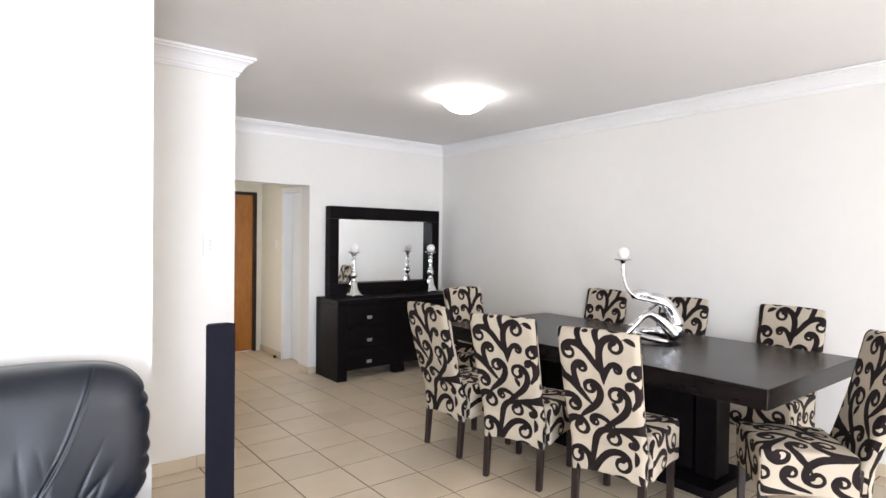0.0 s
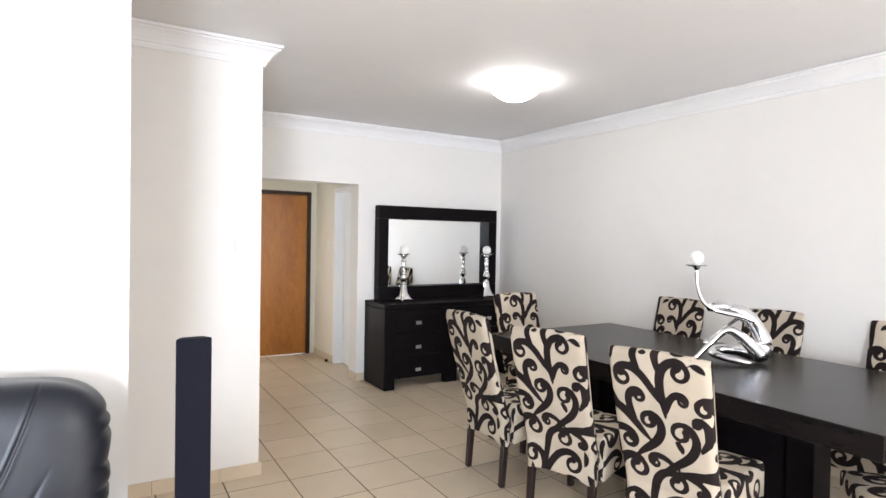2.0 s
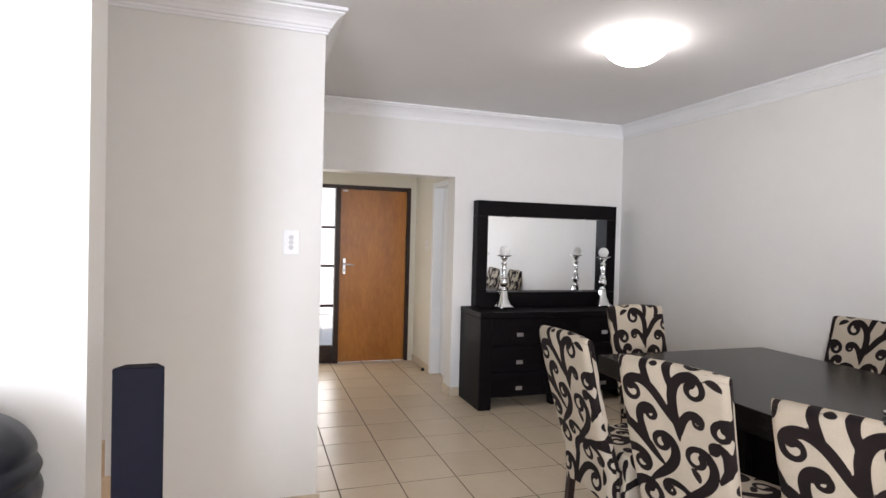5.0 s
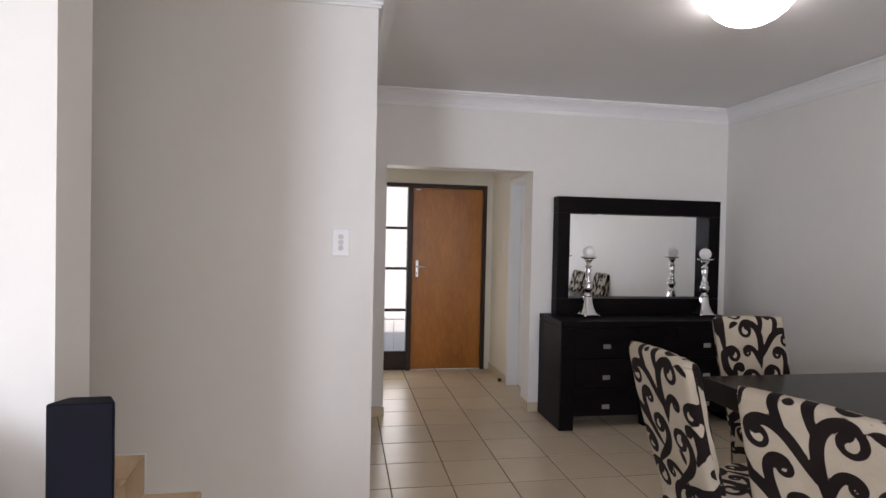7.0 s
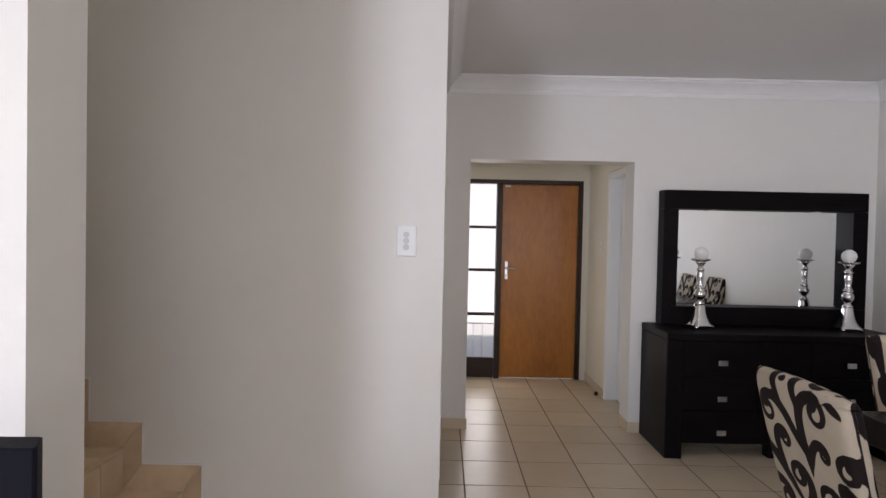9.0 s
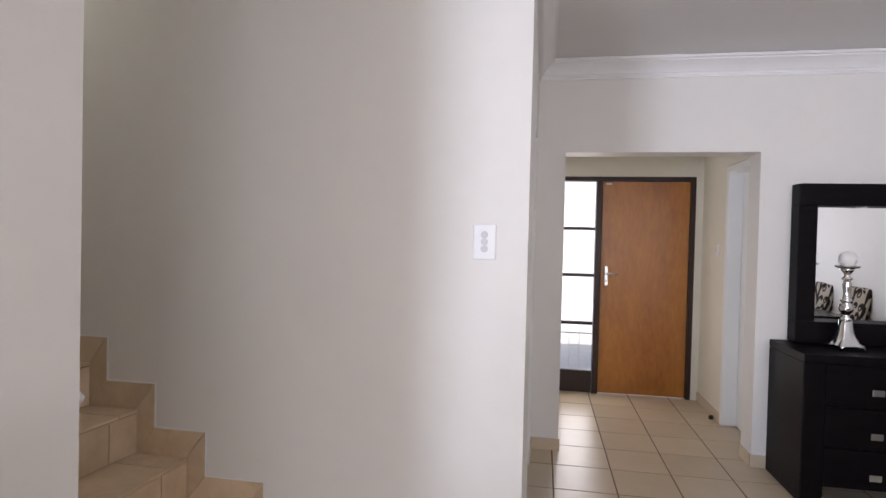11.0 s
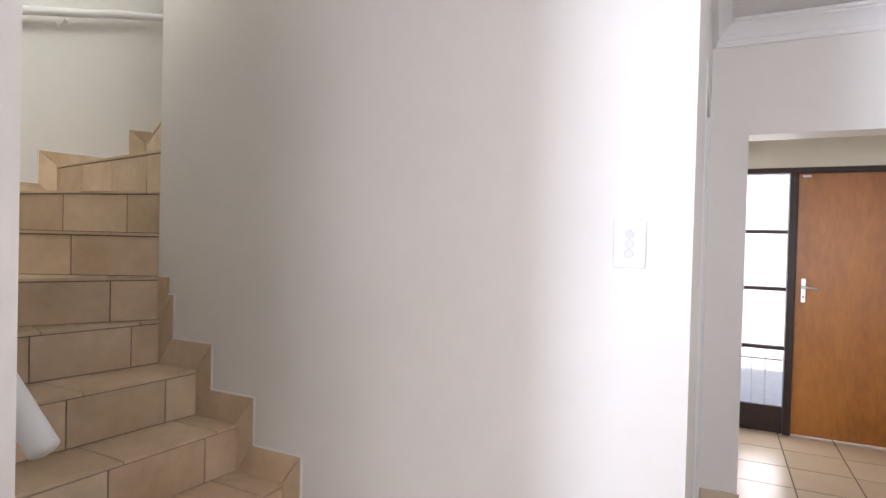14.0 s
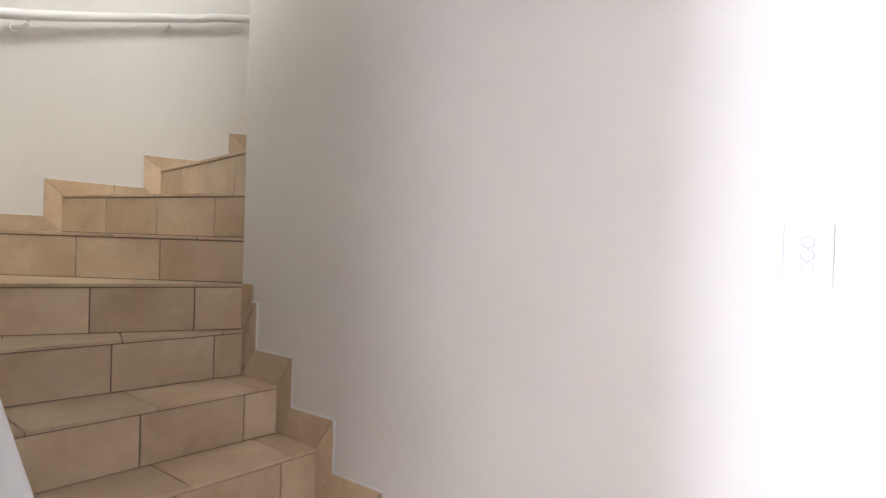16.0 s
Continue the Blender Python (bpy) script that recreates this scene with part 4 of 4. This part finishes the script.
# ---- sofa ----
def pillow(sx, sy, sz, power=3.2, wrinkle=0.012, seed=0.0, n=44):
    """A stuffed leather cushion: a rounded block with creases that fan out from its foot, a sunk seam and gathered ends."""
    verts, faces, index = [], [], {}

    def put(x, y, z):
        r = (abs(x) ** power + abs(y) ** power + abs(z) ** power) ** (-1 / power)
        x, y, z = x * r, y * r, z * r
        key = (round(x, 5), round(y, 5), round(z, 5))
        if key in index:
            return index[key]
        p = Vector((x * sx, y * sy, z * sz))
        soft = noise.noise(Vector((x * 2.2 + seed, y * 2, z * 1.8 + seed)))
        p += p.normalized() * wrinkle * 0.55 * soft
        # creases that spread upwards from the cushion's foot
        fan = math.atan2(x - 0.12, z + 1.35)
        ridge = 1 - abs(noise.noise(Vector((fan * 6.5, seed * 1.7, z * 0.5)))) * 3.0
        low = max(0.0, min(1.0, 0.15 - z)) * (1 - abs(x) ** 6)
        if y < 0:
            p.y += wrinkle * 0.9 * max(0.0, ridge) ** 4 * low
            # the seam, drawn in between two soft rolls
            off = abs(x - 0.28 - 0.34 * z + 0.10 * z * z)
            p.y += 0.007 * math.exp(-(off / 0.009) ** 2) - 0.0022 * math.exp(-((off - 0.022) / 0.012) ** 2)
        # gathered pleats at both ends
        end = max(0.0, abs(x) - 0.86) / 0.14
        wave = 0.5 + 0.5 * math.sin(z * 22 + seed + 3.5 * noise.noise(Vector((seed, z * 2.5, 0.0))))
        p.x -= math.copysign(wrinkle * 0.95 * min(1.0, end) * (1 - wave ** 0.6), x)
        index[key] = len(verts)
        verts.append(p)
        return index[key]

    for axis in range(3):
        for sign in (1, -1):
            grid = []
            for i in range(n + 1):
                row = []
                for k in range(n + 1):
                    q = [0.0, 0.0, 0.0]
                    q[axis], q[(axis + 1) % 3], q[(axis + 2) % 3] = sign, 2 * i / n - 1, 2 * k / n - 1
                    row.append(put(*q))
                grid.append(row)
            for i in range(n):
                for k in range(n):
                    faces.append((grid[i][k], grid[i + 1][k], grid[i + 1][k + 1], grid[i][k + 1]))
    bm = bmesh.new()
    made = [bm.verts.new(v) for v in verts]
    for f in faces:
        bm.faces.new([made[k] for k in f])
    return bm


def moved(bm, m):
    bmesh.ops.transform(bm, verts=bm.verts, matrix=m)
    return bm


sofa = thing("sofa", (0, 0, 0), "black leather sofa with puffed back cushions against the wall", "sofa")
part("base", box(-1.18, 0.86, 1.42, 2.27, 0.03, 0.32, 0.03, 3), M_LEATHER, sofa)
for i, x in enumerate((-0.86, -0.19, 0.48)):
    part("seat_cushion", moved(pillow(0.33, 0.36, 0.11, 4, 0.01, i * 3.1), pose(x, 1.72, 0.40)), M_LEATHER, sofa, smooth=True)
    part("lumbar_cushion", moved(pillow(0.335, 0.15, 0.12, 3.4, 0.014, i * 5.3), pose(x, 2.04, 0.52, -8)), M_LEATHER, sofa, smooth=True)
    part("back_cushion", moved(pillow(0.365, 0.15, 0.265, 3.9, 0.011, i * 7.7 + 1, 150 if i == 2 else 50), pose(x + 0.04, 2.13, 0.785, -5)), M_LEATHER, sofa, smooth=True)
for x in (-1.28, 0.93):
    part("armrest", moved(pillow(0.1, 0.40, 0.255, 4, 0.01, x), pose(x, 1.8, 0.275)), M_LEATHER, sofa, smooth=True)

# ---- door stop, yard and ground ----
stop = thing("door_stop", (3.135, 6.56, 0), "small dark rubber door stop on the floor", "door stop")
part("stop_body", add_lathe(bmesh.new(), [(0, 0.0), (0.018, 0.0), (0.018, 0.02), (0.014, 0.03), (0, 0.03)], steps=16), M_BLACK, stop)

structure("ground", box(-60, 60, -60, 60, -0.4, -0.15), M_PATIO, "pale paved yard around the house", "ground")
# backdrop added so that sunlit white fills the door's panes
structure("wall_backdrop", box(-6, 12, 12.0, 12.2, -0.15, 3.4), M_BACKDROP, "plain white backdrop wall added outside the front door", "wall")

gate = thing("security_gate", label="white steel security gate outside the front door", category="gate")
for x in (2.03, 2.13):
    part("bar", add_tube(bmesh.new(), [(x, 7.5, -0.15), (x, 7.5, 0.58)], 0.003, 8), M_WHITE, gate)
for z in (0.5,):
    part("rail", box(1.93, 2.25, 7.49, 7.51, z, z + 0.01), M_WHITE, gate)

# ---- floor tiles and skirting tiles ----
structure("floor", box(X_LEFT - 0.2, X_RIGHT + 0.2, Y_BACK - 0.2, 7.5, -0.15, -0.002), M_GROUT, "floor of beige ceramic tiles in a square grid", "floor")
floor = bpy.data.objects["floor"]


def tile_mesh():
    bm = bmesh.new()
    h = PITCH / 2 - 0.0045
    add_box(bm, -h, h, -h, h, -0.0019, 0.0, 0.0, 1)
    top = [e for e in bm.edges if e.verts[0].co.z > -0.001 and e.verts[1].co.z > -0.001]
    bmesh.ops.bevel(bm, geom=top, offset=0.0008, segments=1, affect="EDGES")
    return finish("tile", bm, M_TILE)


TILE = tile_mesh()
rest = bmesh.new()
for i in range(-17, 9):
    for j in range(-20, 12):
        x, y = TILE_X + PITCH * (i + 0.5), TILE_Y + PITCH * (j + 0.5)
        if x < X_LEFT or x > X_RIGHT + 0.15 or y < Y_BACK or y > 7.3 or (x < 1.5 and y > 3.7):
            continue
        if x > 0.9 and y > 0.6:
            ob = new("tile", TILE)
            ob.parent = floor
            ob.location = (x, y, random.uniform(-0.0003, 0.0003))
        else:
            h = PITCH / 2 - 0.0045
            add_box(rest, x - h, x + h, y - h, y + h, -0.0019, 0.0)
more = part("tiles", rest, M_TILE, floor)
tagged(more, kind="stuff")


def skirting(name, p, q, normal, label, first=0.2):
    """Skirting tiles along a wall from p to q, on a thin bed."""
    d, long = unit(p, q)
    bed = structure(name, upright(p, q, 0.0, 0.078, 0.004, normal), M_GROUT, label, "skirting")
    s, end = 0.0, first
    while s < long - 0.004:
        e = min(end, long)
        a, b = along(p, q, (s + 0.0012) / long), along(p, q, (e - 0.0012) / long)
        o = (normal[0] * 0.0005, normal[1] * 0.0005)
        bm = upright((a[0] + o[0], a[1] + o[1]), (b[0] + o[0], b[1] + o[1]), 0.0015, 0.08, 0.0095, normal)
        part("skirting_tile", bm, M_TILE, bed)
        s, end = e, e + PITCH
    return bed


BEIGE = "low beige ceramic skirting tiles along the wall"
skirting("baseboard_stair", (0.942, Y_STAIR), (1.71, Y_STAIR), (0, -1), BEIGE, 0.16)
skirting("baseboard_passage", (X_PASSAGE, Y_STAIR), (X_PASSAGE, 4.45), (1, 0), BEIGE)
skirting("baseboard_passage_end", (X_PASSAGE, 5.30), (X_PASSAGE, Y_MIRROR), (1, 0), BEIGE)
skirting("baseboard_nib", (X_PASSAGE + 0.01, Y_MIRROR), (1.888, Y_MIRROR), (0, -1), BEIGE)
skirting("baseboard_nib_return", (1.88, Y_MIRROR), (1.88, Y_FRONT), (1, 0), BEIGE)
skirting("baseboard_mirror", (3.09, Y_MIRROR), (X_RIGHT - 0.01, Y_MIRROR), (0, -1), BEIGE)
skirting("baseboard_jamb", (3.10, Y_MIRROR), (3.10, 5.75), (-1, 0), BEIGE)
skirting("baseboard_right", (X_RIGHT, Y_BACK), (X_RIGHT, Y_MIRROR), (-1, 0), BEIGE)
skirting("baseboard_hall", (3.17, 6.46), (3.17, Y_FRONT), (-1, 0), BEIGE)
skirting("baseboard_pier", (-3.5, PIER_Y0), (PIER_X, PIER_Y0), (0, -1), BEIGE)
skirting("baseboard_pier_end", (PIER_X, PIER_Y0 - 0.01), (PIER_X, PIER_Y1), (1, 0), BEIGE)
